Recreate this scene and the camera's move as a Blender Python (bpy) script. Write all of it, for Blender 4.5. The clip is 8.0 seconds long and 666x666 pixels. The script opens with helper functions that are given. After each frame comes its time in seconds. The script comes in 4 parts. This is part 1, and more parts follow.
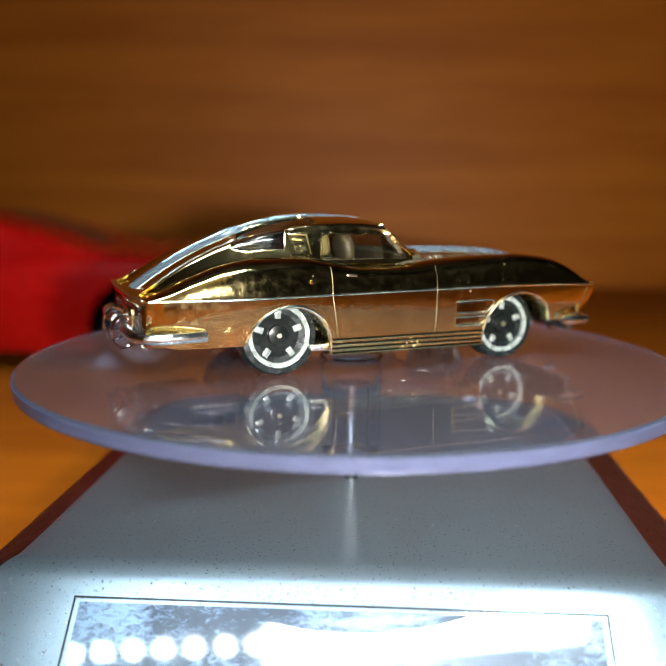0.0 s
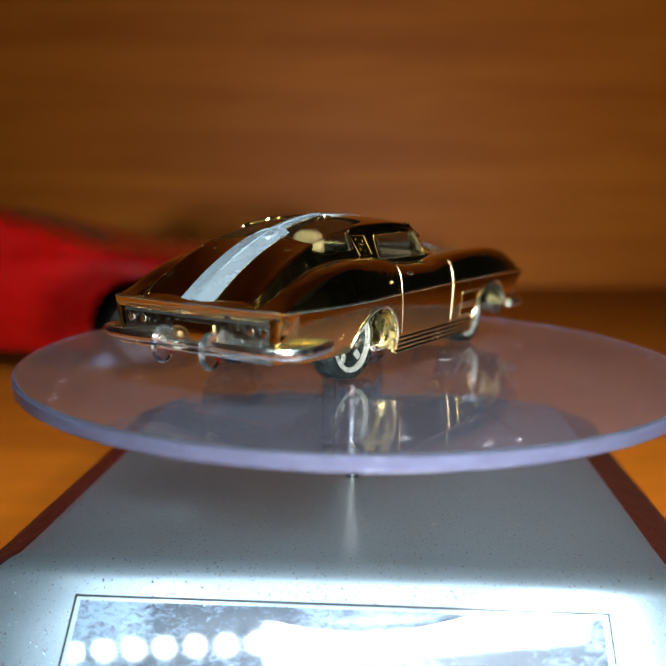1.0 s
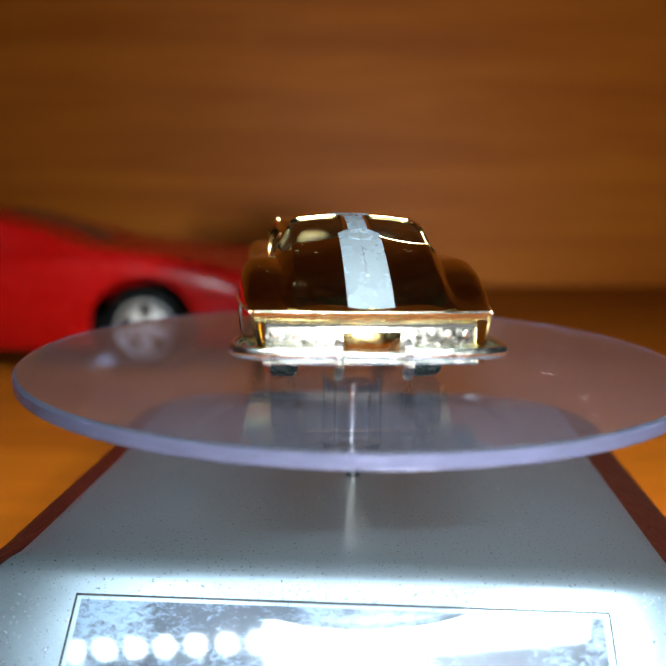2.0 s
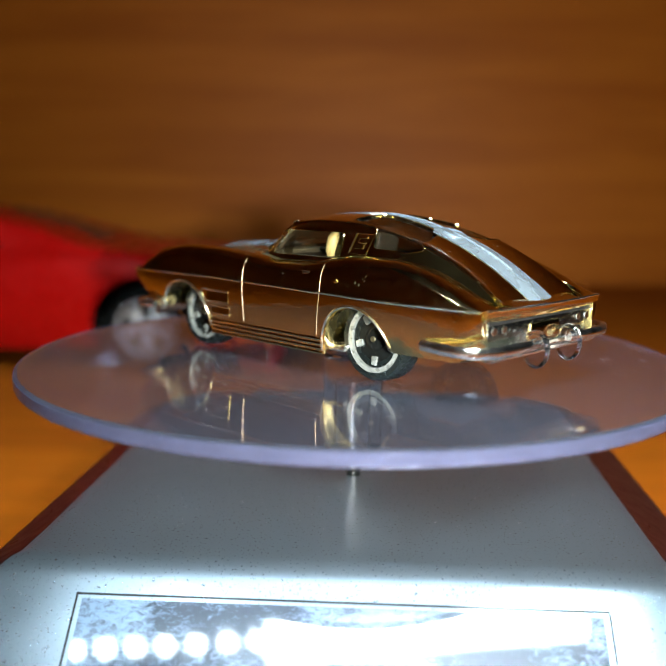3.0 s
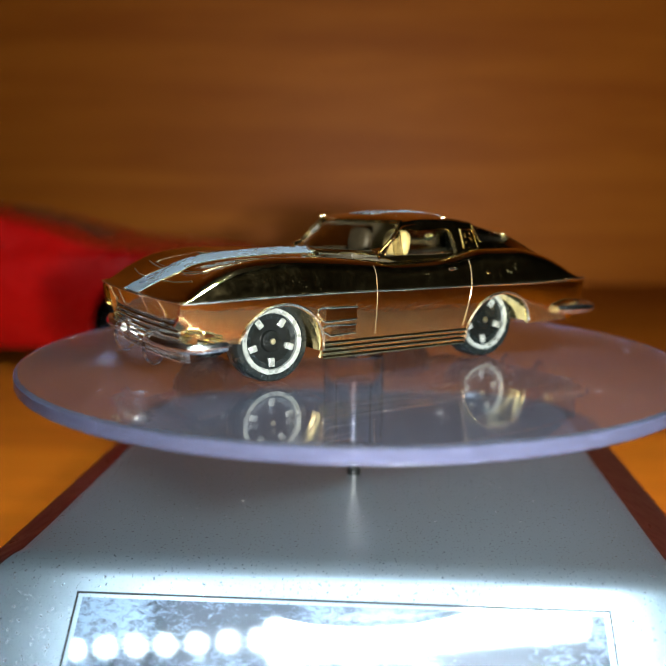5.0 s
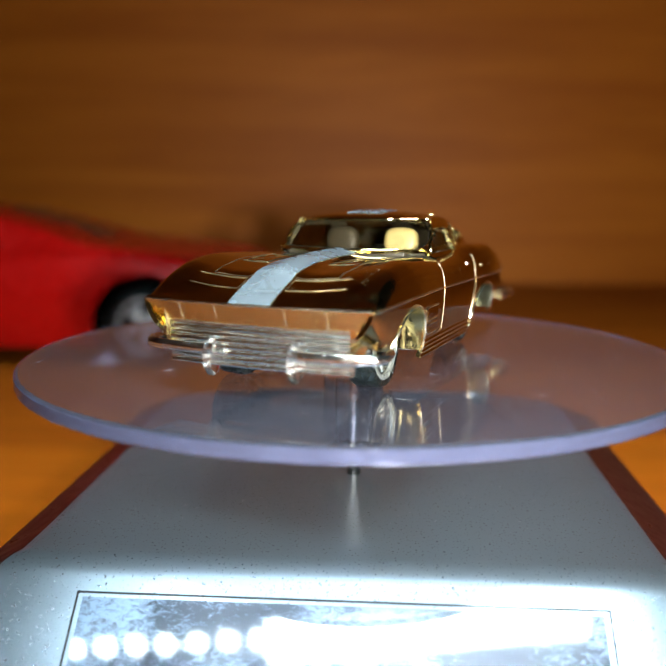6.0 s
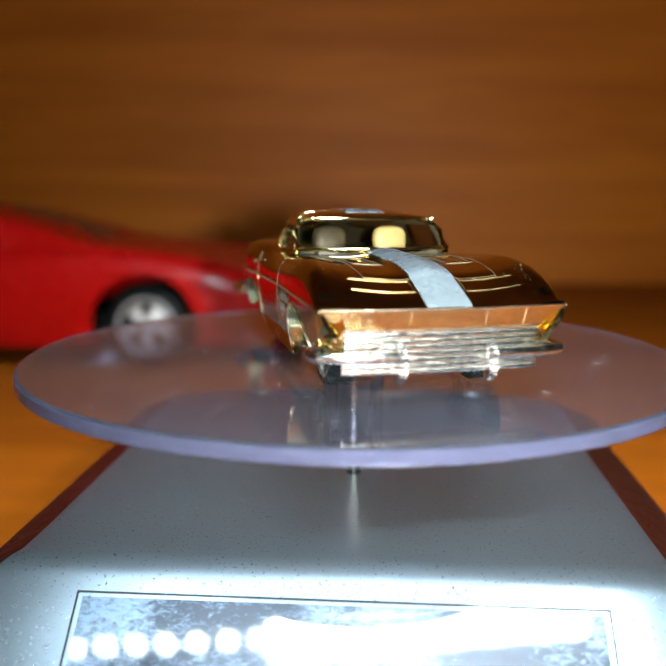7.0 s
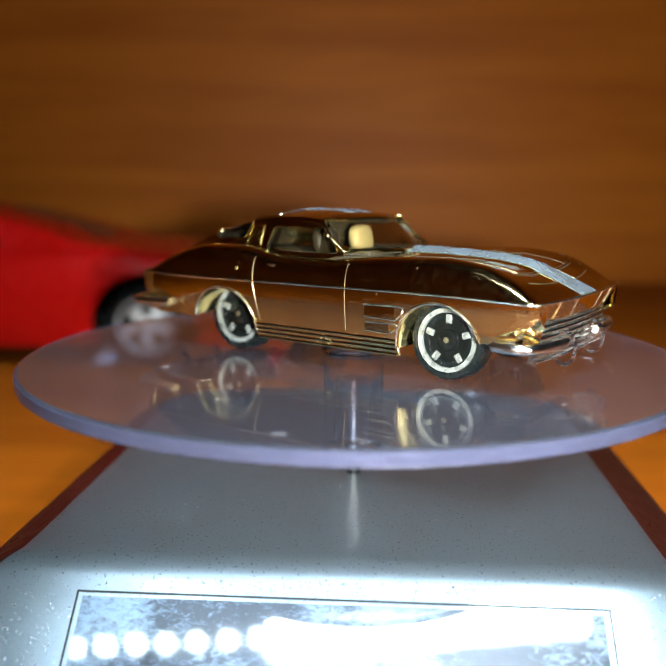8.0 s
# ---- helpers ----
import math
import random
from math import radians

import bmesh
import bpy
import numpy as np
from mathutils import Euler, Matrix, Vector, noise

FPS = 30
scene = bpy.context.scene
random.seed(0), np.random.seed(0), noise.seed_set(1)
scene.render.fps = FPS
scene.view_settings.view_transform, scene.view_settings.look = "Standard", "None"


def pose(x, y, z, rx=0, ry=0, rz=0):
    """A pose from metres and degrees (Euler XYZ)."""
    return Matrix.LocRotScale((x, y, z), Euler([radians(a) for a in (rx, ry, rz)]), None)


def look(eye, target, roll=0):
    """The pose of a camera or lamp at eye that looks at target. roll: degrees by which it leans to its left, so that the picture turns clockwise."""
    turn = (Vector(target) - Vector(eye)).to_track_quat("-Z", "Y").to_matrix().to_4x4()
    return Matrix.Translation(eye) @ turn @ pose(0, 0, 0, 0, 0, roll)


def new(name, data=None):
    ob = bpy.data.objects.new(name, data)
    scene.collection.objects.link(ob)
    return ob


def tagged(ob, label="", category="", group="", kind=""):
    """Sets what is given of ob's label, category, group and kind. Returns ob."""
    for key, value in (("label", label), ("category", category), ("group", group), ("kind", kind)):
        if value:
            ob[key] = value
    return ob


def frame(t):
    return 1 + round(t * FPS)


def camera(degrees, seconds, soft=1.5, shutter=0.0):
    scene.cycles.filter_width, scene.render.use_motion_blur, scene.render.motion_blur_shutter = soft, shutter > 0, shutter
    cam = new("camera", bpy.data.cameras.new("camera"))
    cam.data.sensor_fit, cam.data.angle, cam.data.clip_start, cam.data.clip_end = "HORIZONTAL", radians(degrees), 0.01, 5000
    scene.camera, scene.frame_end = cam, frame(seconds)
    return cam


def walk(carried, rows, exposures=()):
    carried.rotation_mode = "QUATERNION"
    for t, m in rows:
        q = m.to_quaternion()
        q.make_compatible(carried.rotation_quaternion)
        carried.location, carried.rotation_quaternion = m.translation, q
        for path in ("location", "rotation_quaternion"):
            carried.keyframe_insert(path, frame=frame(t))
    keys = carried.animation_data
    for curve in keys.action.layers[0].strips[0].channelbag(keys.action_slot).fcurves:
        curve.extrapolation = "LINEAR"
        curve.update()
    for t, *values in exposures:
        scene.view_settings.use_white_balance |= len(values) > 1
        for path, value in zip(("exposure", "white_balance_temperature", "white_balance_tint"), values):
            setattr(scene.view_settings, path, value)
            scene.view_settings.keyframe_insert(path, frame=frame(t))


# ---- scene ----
# ---- camera ----
MM = 0.001
DISC_Z = 0.050          # top of the turning plate above the table
EYE = Vector((0.0, -0.1284, DISC_Z + 0.02549))
cam = camera(43.77, 8.0, 0.9)
cam.data.dof.use_dof = True
cam.data.dof.focus_distance = 0.110
cam.data.dof.aperture_fstop = 18.0


def aim(yaw, pitch):
    """A camera pose at EYE, yaw to the right and pitch downwards in degrees."""
    y, p = radians(yaw), radians(pitch)
    return look(EYE, EYE + Vector((math.sin(y) * math.cos(p), math.cos(y) * math.cos(p), -math.sin(p))))


walk(cam, [(0.0, aim(-1.44, 9.545)), (1.0, aim(-1.50, 9.63)), (2.0, aim(-1.545, 9.694)), (3.0, aim(-1.58, 9.744)),
           (4.0, aim(-1.60, 9.782)), (5.0, aim(-1.61, 9.812)), (6.0, aim(-1.614, 9.835)), (7.0, aim(-1.614, 9.861)), (8.0, aim(-1.61, 9.891))])

# ---- light ----
world = bpy.data.worlds.new("room_air")
scene.world = world
world.use_nodes = True
world.node_tree.nodes["Background"].inputs["Color"].default_value = (0.9, 0.95, 1.0, 1)
world.node_tree.nodes["Background"].inputs["Strength"].default_value = 0.02


def area_lamp(name, eye, target, sx, sy, watts, colour, shape="RECTANGLE"):
    d = bpy.data.lights.new(name, "AREA")
    d.shape, d.size, d.size_y, d.energy, d.color = shape, sx, sy, watts, colour
    ob = new(name, d)
    ob.matrix_world = look(eye, target)
    return ob


flash = area_lamp("phone_flash", EYE + Vector((0.0138, 0.002, -0.001)), (0.05, 0.30, 0.055), 0.006, 0.006, 0.63, (0.99, 1.0, 0.95), "ELLIPSE")
flash.data.spread = radians(112)
desk = area_lamp("desk_lamp_light", (0.015, -0.215, 0.4185), (0.0, -0.03, 0.04), 0.19, 0.04, 2.5, (0.66, 0.88, 1.0))
desk.data.spread = radians(80)
# fill light without a known source, warms the wall that the chrome reflects
room = area_lamp("room_fill_lamp", (0.3, -1.05, 2.3), (0.6, -1.5, 0.7), 0.4, 0.4, 8.0, (1.0, 0.84, 0.50))
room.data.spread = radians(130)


# ---- materials ----
def material(name, base, rough, metal=0.0, **more):
    m = bpy.data.materials.new(name)
    m.use_nodes = True
    b = m.node_tree.nodes["Principled BSDF"]
    b.inputs["Base Color"].default_value = (*base, 1)
    b.inputs["Roughness"].default_value = rough
    b.inputs["Metallic"].default_value = metal
    for k, v in more.items():
        b.inputs[k.replace("_", " ")].default_value = v
    return m


def node(m, kind, **sockets):
    n = m.node_tree.nodes.new(kind)
    for k, v in sockets.items():
        n.inputs[k].default_value = v
    return n


def link(m, a, b):
    m.node_tree.links.new(a, b)


def speckle(m, scale, low, high, amount=0.15, bump=0.0, bump_scale=None, stretch=(1, 1, 1)):
    """Noise in object space: roughness from low to high, colour by amount, and a fine bump."""
    b = m.node_tree.nodes["Principled BSDF"]
    co = node(m, "ShaderNodeTexCoord")
    mp = node(m, "ShaderNodeMapping", Scale=stretch)
    link(m, co.outputs["Object"], mp.inputs["Vector"])
    n = node(m, "ShaderNodeTexNoise", Scale=scale, Detail=6.0, Roughness=0.6)
    link(m, mp.outputs["Vector"], n.inputs["Vector"])
    r = node(m, "ShaderNodeMapRange", **{"From Min": 0.3, "From Max": 0.7, "To Min": low, "To Max": high})
    link(m, n.outputs["Fac"], r.inputs["Value"])
    link(m, r.outputs["Result"], b.inputs["Roughness"])
    base = tuple(b.inputs["Base Color"].default_value)
    if amount:
        mix = node(m, "ShaderNodeMix")
        mix.data_type = "RGBA"
        mix.inputs["A"].default_value = (*[c * (1 - amount) for c in base[:3]], 1)
        mix.inputs["B"].default_value = (*[min(1, c * (1 + amount)) for c in base[:3]], 1)
        link(m, n.outputs["Fac"], mix.inputs["Factor"])
        link(m, mix.outputs["Result"], b.inputs["Base Color"])
    if bump:
        n2 = node(m, "ShaderNodeTexNoise", Scale=bump_scale or scale, Detail=4.0)
        link(m, mp.outputs["Vector"], n2.inputs["Vector"])
        bp = node(m, "ShaderNodeBump", Strength=1.0, Distance=bump * 0.0001)
        link(m, n2.outputs["Fac"], bp.inputs["Height"])
        link(m, bp.outputs["Normal"], b.inputs["Normal"])
    return m


def wood(name, dark, light, gloss, scale, sheen):
    m = material(name, dark, gloss, 0.0, Specular_IOR_Level=sheen)
    b = m.node_tree.nodes["Principled BSDF"]
    co = node(m, "ShaderNodeTexCoord")
    mp = node(m, "ShaderNodeMapping", Scale=(1.2, 14.0, 14.0))
    link(m, co.outputs["Object"], mp.inputs["Vector"])
    big = node(m, "ShaderNodeTexNoise", Scale=scale, Detail=5.0, Roughness=0.55, Distortion=0.6)
    link(m, mp.outputs["Vector"], big.inputs["Vector"])
    fine = node(m, "ShaderNodeTexNoise", Scale=scale * 9, Detail=5.0, Roughness=0.7)
    link(m, mp.outputs["Vector"], fine.inputs["Vector"])
    add = node(m, "ShaderNodeMath")
    add.operation = "MULTIPLY_ADD"
    add.inputs[1].default_value = 0.35
    link(m, fine.outputs["Fac"], add.inputs[0])
    link(m, big.outputs["Fac"], add.inputs[2])
    ramp = node(m, "ShaderNodeValToRGB")
    ramp.color_ramp.elements[0].position, ramp.color_ramp.elements[0].color = 0.45, (*dark, 1)
    ramp.color_ramp.elements[1].position, ramp.color_ramp.elements[1].color = 0.9, (*light, 1)
    link(m, add.outputs["Value"], ramp.inputs["Fac"])
    link(m, ramp.outputs["Color"], b.inputs["Base Color"])
    bp = node(m, "ShaderNodeBump", Strength=0.12, Distance=0.0004)
    link(m, fine.outputs["Fac"], bp.inputs["Height"])
    link(m, bp.outputs["Normal"], b.inputs["Normal"])
    return m


GOLD = speckle(material("gold_chrome", (0.83, 0.66, 0.30), 0.08, 1.0), 900, 0.04, 0.12, 0.10, 0.28, 1300)
# paler gold for small trims and for the added highlight lines on creases
PALEGOLD = speckle(material("pale_gold_edge", (0.92, 0.84, 0.62), 0.16, 1.0), 900, 0.1, 0.24, 0.08, 0.1, 900)
CHROME = speckle(material("silver_chrome", (0.80, 0.80, 0.76), 0.12, 1.0), 1200, 0.08, 0.24, 0.12, 0.45, 1000)
DARKCHROME = speckle(material("dull_chrome", (0.30, 0.31, 0.285), 0.3, 1.0), 1200, 0.12, 0.3, 0.3, 0.7, 700)
STRIPE = speckle(material("silver_paint", (0.12, 0.15, 0.172), 0.3, 0.6), 300, 0.2, 0.34, 0.05, 0.015)
TYRE = speckle(material("black_rubber", (0.002, 0.003, 0.003), 0.25, 0.0, Specular_IOR_Level=0.3), 800, 0.2, 0.34, 0.2, 0.1)
BLACK = speckle(material("black_plastic", (0.0018, 0.0022, 0.002), 0.2, 0.0, Specular_IOR_Level=0.3), 800, 0.14, 0.26, 0.2)
WHITE = speckle(material("worn_silver_foil", (0.11, 0.12, 0.112), 0.3, 0.5), 700, 0.18, 0.42, 0.6, 0.3)
BRASS = material("brass_pin", (0.22, 0.20, 0.12), 0.4, 1.0)
CREAM = speckle(material("cream_plastic", (0.20, 0.165, 0.075), 0.4, 0.0, Specular_IOR_Level=0.2), 500, 0.35, 0.5, 0.06)
CABIN = speckle(material("dark_interior", (0.016, 0.013, 0.008), 0.5, 0.0, Specular_IOR_Level=0.15), 500, 0.4, 0.6, 0.2)
GLASS = material("smoked_window", (0.58, 0.54, 0.45), 0.03, 0.0, Transmission_Weight=1.0, IOR=1.2, Specular_IOR_Level=0.5)
REARGLASS = material("dark_smoked_window", (0.36, 0.35, 0.33), 0.06, 0.0, Transmission_Weight=1.0, IOR=1.4)
EDGE = speckle(material("worn_gold_edge", (0.22, 0.165, 0.10), 0.35, 1.0), 900, 0.28, 0.48, 0.3, 0.3, 1200)
HUBCLEAR = material("clear_moulded_plastic", (0.95, 0.93, 0.97), 0.03, 0.0, Transmission_Weight=1.0, IOR=1.12)
SCRATCH = material("fine_scratch", (0.42, 0.42, 0.46), 0.5)
ACRYLIC = material("clear_acrylic", (0.93, 0.91, 0.97), 0.015, 0.0, Transmission_Weight=1.0, IOR=1.47)
PLATE = material("dusty_acrylic", (0.64, 0.68, 0.84), 0.015, 0.0, Transmission_Weight=0.993, IOR=1.47)
FROST = speckle(material("satin_acrylic_edge", (0.125, 0.135, 0.215), 0.2, 0.0, Transmission_Weight=0.90, IOR=1.47), 300, 0.05, 0.24, 0.25, 0.6, 500, (1, 1, 6))
SILVER = speckle(material("silver_plastic", (0.150, 0.176, 0.196), 0.28, 0.92), 2600, 0.27, 0.295, 0.10)
PANEL = material("solar_cells", (0.03, 0.05, 0.09), 0.3, 0.5, Coat_Weight=0.8, Coat_Roughness=0.035)
DUST = material("pale_dust", (0.65, 0.67, 0.67), 0.8)
LED = material("led_glow", (0.8, 0.8, 0.8), 0.4)
LED.node_tree.nodes["Principled BSDF"].inputs["Emission Color"].default_value = (0.72, 0.90, 1.0, 1)
LED.node_tree.nodes["Principled BSDF"].inputs["Emission Strength"].default_value = 420.0
# metallic blue that imitates the glint seen through the plate
GLINT = speckle(material("bluish_glint", (0.62, 0.72, 0.88), 0.2, 0.9), 300, 0.12, 0.3, 0.1)
GAP = material("dark_gap", (0.004, 0.004, 0.004), 0.6, 0.0, Specular_IOR_Level=0.1)
RED = speckle(material("red_paint", (0.24, 0.002, 0.0015), 0.3, 0.0, Specular_IOR_Level=0.2), 60, 0.22, 0.32, 0.06)
DARKGLASS = material("black_glass", (0.01, 0.01, 0.012), 0.08)
ALLOY = speckle(material("grey_alloy", (0.55, 0.52, 0.50), 0.35, 0.5), 200, 0.3, 0.45, 0.1)
TABLE_WOOD = wood("varnished_table", (0.165, 0.033, 0.0016), (0.27, 0.067, 0.003), 0.48, 5.0, 0.1)
WALL_WOOD = wood("varnished_board", (0.30, 0.075, 0.0037), (0.455, 0.138, 0.010), 0.5, 3.2, 0.15)
# black housing; the wood's dark red reflection is put into the base colour
MAROONBLACK = speckle(material("maroon_tinted_plastic", (0.014, 0.003, 0.002), 0.3, 0.0, Specular_IOR_Level=0.06), 400, 0.26, 0.4, 0.3)
# near-black base colour in place of an unlit side of the room
DARKROOM = speckle(material("unlit_room_colour", (0.012, 0.017, 0.032), 0.8), 3, 0.7, 0.9, 0.2)
PALEROOM = speckle(material("pale_wall_paint", (0.65, 0.63, 0.56), 0.8), 3, 0.7, 0.9, 0.1)
ROOM = speckle(material("dim_room_wall", (0.20, 0.17, 0.14), 0.8), 3, 0.7, 0.9, 0.2)


def cells(m):
    """Streaked crystalline glints and dull patches of the solar cells."""
    b = m.node_tree.nodes["Principled BSDF"]
    co = node(m, "ShaderNodeTexCoord")
    mp = node(m, "ShaderNodeMapping", Scale=(1.0, 2.6, 1.0), Rotation=(0, 0, 0.5))
    link(m, co.outputs["Object"], mp.inputs["Vector"])
    fine = node(m, "ShaderNodeTexNoise", Scale=620.0, Detail=6.0, Roughness=0.75, Distortion=0.8)
    link(m, mp.outputs["Vector"], fine.inputs["Vector"])
    broad = node(m, "ShaderNodeTexNoise", Scale=55.0, Detail=2.0)
    link(m, co.outputs["Object"], broad.inputs["Vector"])
    add = node(m, "ShaderNodeMath")
    add.operation = "ADD"
    link(m, fine.outputs["Fac"], add.inputs[0])
    link(m, broad.outputs["Fac"], add.inputs[1])
    ramp = node(m, "ShaderNodeValToRGB")
    e = ramp.color_ramp.elements
    e[0].position, e[0].color = 0.49, (0.0015, 0.003, 0.008, 1)
    e[1].position, e[1].color = 0.60, (0.06, 0.085, 0.12, 1)
    half = node(m, "ShaderNodeMath")
    half.operation = "MULTIPLY"
    half.inputs[1].default_value = 0.5
    link(m, add.outputs["Value"], half.inputs[0])
    link(m, half.outputs["Value"], ramp.inputs["Fac"])
    link(m, ramp.outputs["Color"], b.inputs["Base Color"])
    bp = node(m, "ShaderNodeBump", Strength=1.0, Distance=0.00006)
    link(m, fine.outputs["Fac"], bp.inputs["Height"])
    link(m, bp.outputs["Normal"], b.inputs["Normal"])
    return m


cells(PANEL)


def nicks(m, scale, amount):
    """Sparse dull nicks and rub marks in the plating."""
    b = m.node_tree.nodes["Principled BSDF"]
    co = node(m, "ShaderNodeTexCoord")
    n = node(m, "ShaderNodeTexNoise", Scale=scale, Detail=3.0, Roughness=0.6)
    link(m, co.outputs["Object"], n.inputs["Vector"])
    big = node(m, "ShaderNodeTexNoise", Scale=scale * 0.09, Detail=2.0)
    link(m, co.outputs["Object"], big.inputs["Vector"])
    add = node(m, "ShaderNodeMath")
    add.operation = "ADD"
    link(m, n.outputs["Fac"], add.inputs[0])
    link(m, big.outputs["Fac"], add.inputs[1])
    r = node(m, "ShaderNodeMapRange", **{"From Min": 1.25, "From Max": 1.36, "To Min": 0.0, "To Max": amount})
    link(m, add.outputs["Value"], r.inputs["Value"])
    old = b.inputs["Roughness"].links[0].from_socket
    both = node(m, "ShaderNodeMath")
    both.operation = "ADD"
    link(m, old, both.inputs[0])
    link(m, r.outputs["Result"], both.inputs[1])
    link(m, both.outputs["Value"], b.inputs["Roughness"])


nicks(GOLD, 2200, 0.22)


# ---- mesh helpers (millimetres) ----
def part(name, bm, mat, parent=None, label="", smooth=True, sharp=35):
    me = bpy.data.meshes.new(name)
    bmesh.ops.recalc_face_normals(bm, faces=bm.faces)
    bm.to_mesh(me)
    bm.free()
    me.transform(Matrix.Scale(MM, 4))
    me.materials.append(mat)
    if smooth:
        me.polygons.foreach_set("use_smooth", [True] * len(me.polygons))
        me.set_sharp_from_angle(angle=radians(sharp))
    ob = new(name, me)
    ob.parent = parent
    if label:
        ob["label"] = label
    return ob


def box(bm, x0, x1, y0, y1, z0, z1, bevel=0.0, seg=2, m=None):
    r = bmesh.ops.create_cube(bm, size=1.0)
    vs = r["verts"]
    for v in vs:
        v.co = Vector((x0 + (v.co.x + 0.5) * (x1 - x0), y0 + (v.co.y + 0.5) * (y1 - y0), z0 + (v.co.z + 0.5) * (z1 - z0)))
    if bevel:
        es = list({e for v in vs for e in v.link_edges})
        out = bmesh.ops.bevel(bm, geom=es, offset=bevel, segments=seg, affect="EDGES", profile=0.5)
        vs = list({v for f in out["faces"] for v in f.verts} | {v for v in vs if v.is_valid})
    if m is not None:
        bmesh.ops.transform(bm, matrix=m, verts=vs)
    return vs


def lathe(bm, rings, seg=40, m=None, close=False):
    """Turn (radius, height) rings about z. A radius of 0 closes to a point."""
    rows = []
    for r, z in rings:
        if r < 1e-6:
            rows.append([bm.verts.new((0, 0, z))])
        else:
            rows.append([bm.verts.new((r * math.cos(2 * math.pi * k / seg), r * math.sin(2 * math.pi * k / seg), z)) for k in range(seg)])
    pairs = list(zip(rows, rows[1:]))
    if close:
        pairs.append((rows[-1], rows[0]))
    for a, b in pairs:
        for k in range(seg):
            q = [a[k % len(a)], a[(k + 1) % len(a)], b[(k + 1) % len(b)], b[k % len(b)]]
            q = list(dict.fromkeys(q))
            if len(q) > 2:
                bm.faces.new(q)
    vs = [v for row in rows for v in row]
    if m is not None:
        bmesh.ops.transform(bm, matrix=m, verts=vs)
    return vs


def grid(bm, pts):
    """A sheet from rows of points."""
    vs = [[bm.verts.new(p) for p in row] for row in pts]
    for a, b in zip(vs, vs[1:]):
        for k in range(len(a) - 1):
            bm.faces.new((a[k], a[k + 1], b[k + 1], b[k]))
    return vs


def tube(bm, pts, r, seg=6, cap=True):
    """A thin round bead along points."""
    pts = [Vector(p) for p in pts]
    rows = []
    for i, p in enumerate(pts):
        d = (pts[min(i + 1, len(pts) - 1)] - pts[max(i - 1, 0)]).normalized()
        a = d.cross(Vector((0, 0, 1)))
        if a.length < 0.05:
            a = d.cross(Vector((0, 1, 0)))
        a.normalize()
        b = d.cross(a)
        rows.append([bm.verts.new(p + r * (math.cos(2 * math.pi * k / seg) * a + math.sin(2 * math.pi * k / seg) * b)) for k in range(seg)])
    for a, b in zip(rows, rows[1:]):
        for k in range(seg):
            bm.faces.new((a[k], a[(k + 1) % seg], b[(k + 1) % seg], b[k]))
    if cap:
        bm.faces.new(rows[0])
        bm.faces.new(rows[-1][::-1])


def solid(bm, thick):
    """Give a sheet its thickness."""
    bmesh.ops.recalc_face_normals(bm, faces=bm.faces)
    bmesh.ops.solidify(bm, geom=bm.faces[:], thickness=thick)


def curve(table):
    """A smooth function through (x, value) pairs."""
    xs = np.array([a for a, _ in table], float)
    ys = np.array([b for _, b in table], float)
    order = np.argsort(xs)
    xs, ys = xs[order], ys[order]
    d = np.diff(ys) / np.diff(xs)
    m = np.concatenate([[d[0]], np.where(d[:-1] * d[1:] > 0, 2 * d[:-1] * d[1:] / (d[:-1] + d[1:] + 1e-12), 0), [d[-1]]])

    def f(x):
        x = min(max(x, xs[0]), xs[-1])
        i = min(max(int(np.searchsorted(xs, x)) - 1, 0), len(xs) - 2)
        h = xs[i + 1] - xs[i]
        t = (x - xs[i]) / h
        return float((2 * t**3 - 3 * t**2 + 1) * ys[i] + (t**3 - 2 * t**2 + t) * h * m[i] + (-2 * t**3 + 3 * t**2) * ys[i + 1] + (t**3 - t**2) * h * m[i + 1])
    return f


def cut(ob, cutters):
    """Cut solid shapes (bmesh, millimetres) out of a part."""
    for bm in cutters:
        bmesh.ops.recalc_face_normals(bm, faces=bm.faces)
        me = bpy.data.meshes.new("cutter")
        bm.to_mesh(me)
        bm.free()
        me.transform(Matrix.Scale(MM, 4))
        c = new("cutter", me)
        c.parent = ob.parent
        mod = ob.modifiers.new("cut", "BOOLEAN")
        mod.operation, mod.object, mod.solver = "DIFFERENCE", c, "EXACT"
        bpy.context.view_layer.update()
        done = bpy.data.meshes.new_from_object(ob.evaluated_get(bpy.context.evaluated_depsgraph_get()))
        ob.modifiers.remove(mod)
        ob.data = done
        bpy.data.objects.remove(c)
    me = ob.data
    me.polygons.foreach_set("use_smooth", [True] * len(me.polygons))
    me.set_sharp_from_angle(angle=radians(28))


def prism(outline, axis, a, b):
    """A closed prism of an outline in the plane across the axis ('y': x,z; 'x': y,z; 'z': x,y), from a to b."""
    bm = bmesh.new()
    put = {"y": lambda p, q, d: (p, d, q), "x": lambda p, q, d: (d, p, q), "z": lambda p, q, d: (p, q, d)}[axis]
    lo = [bm.verts.new(put(p, q, a)) for p, q in outline]
    hi = [bm.verts.new(put(p, q, b)) for p, q in outline]
    n = len(lo)
    for k in range(n):
        bm.faces.new((lo[k], lo[(k + 1) % n], hi[(k + 1) % n], hi[k]))
    bm.faces.new(lo)
    bm.faces.new(hi[::-1])
    return bm


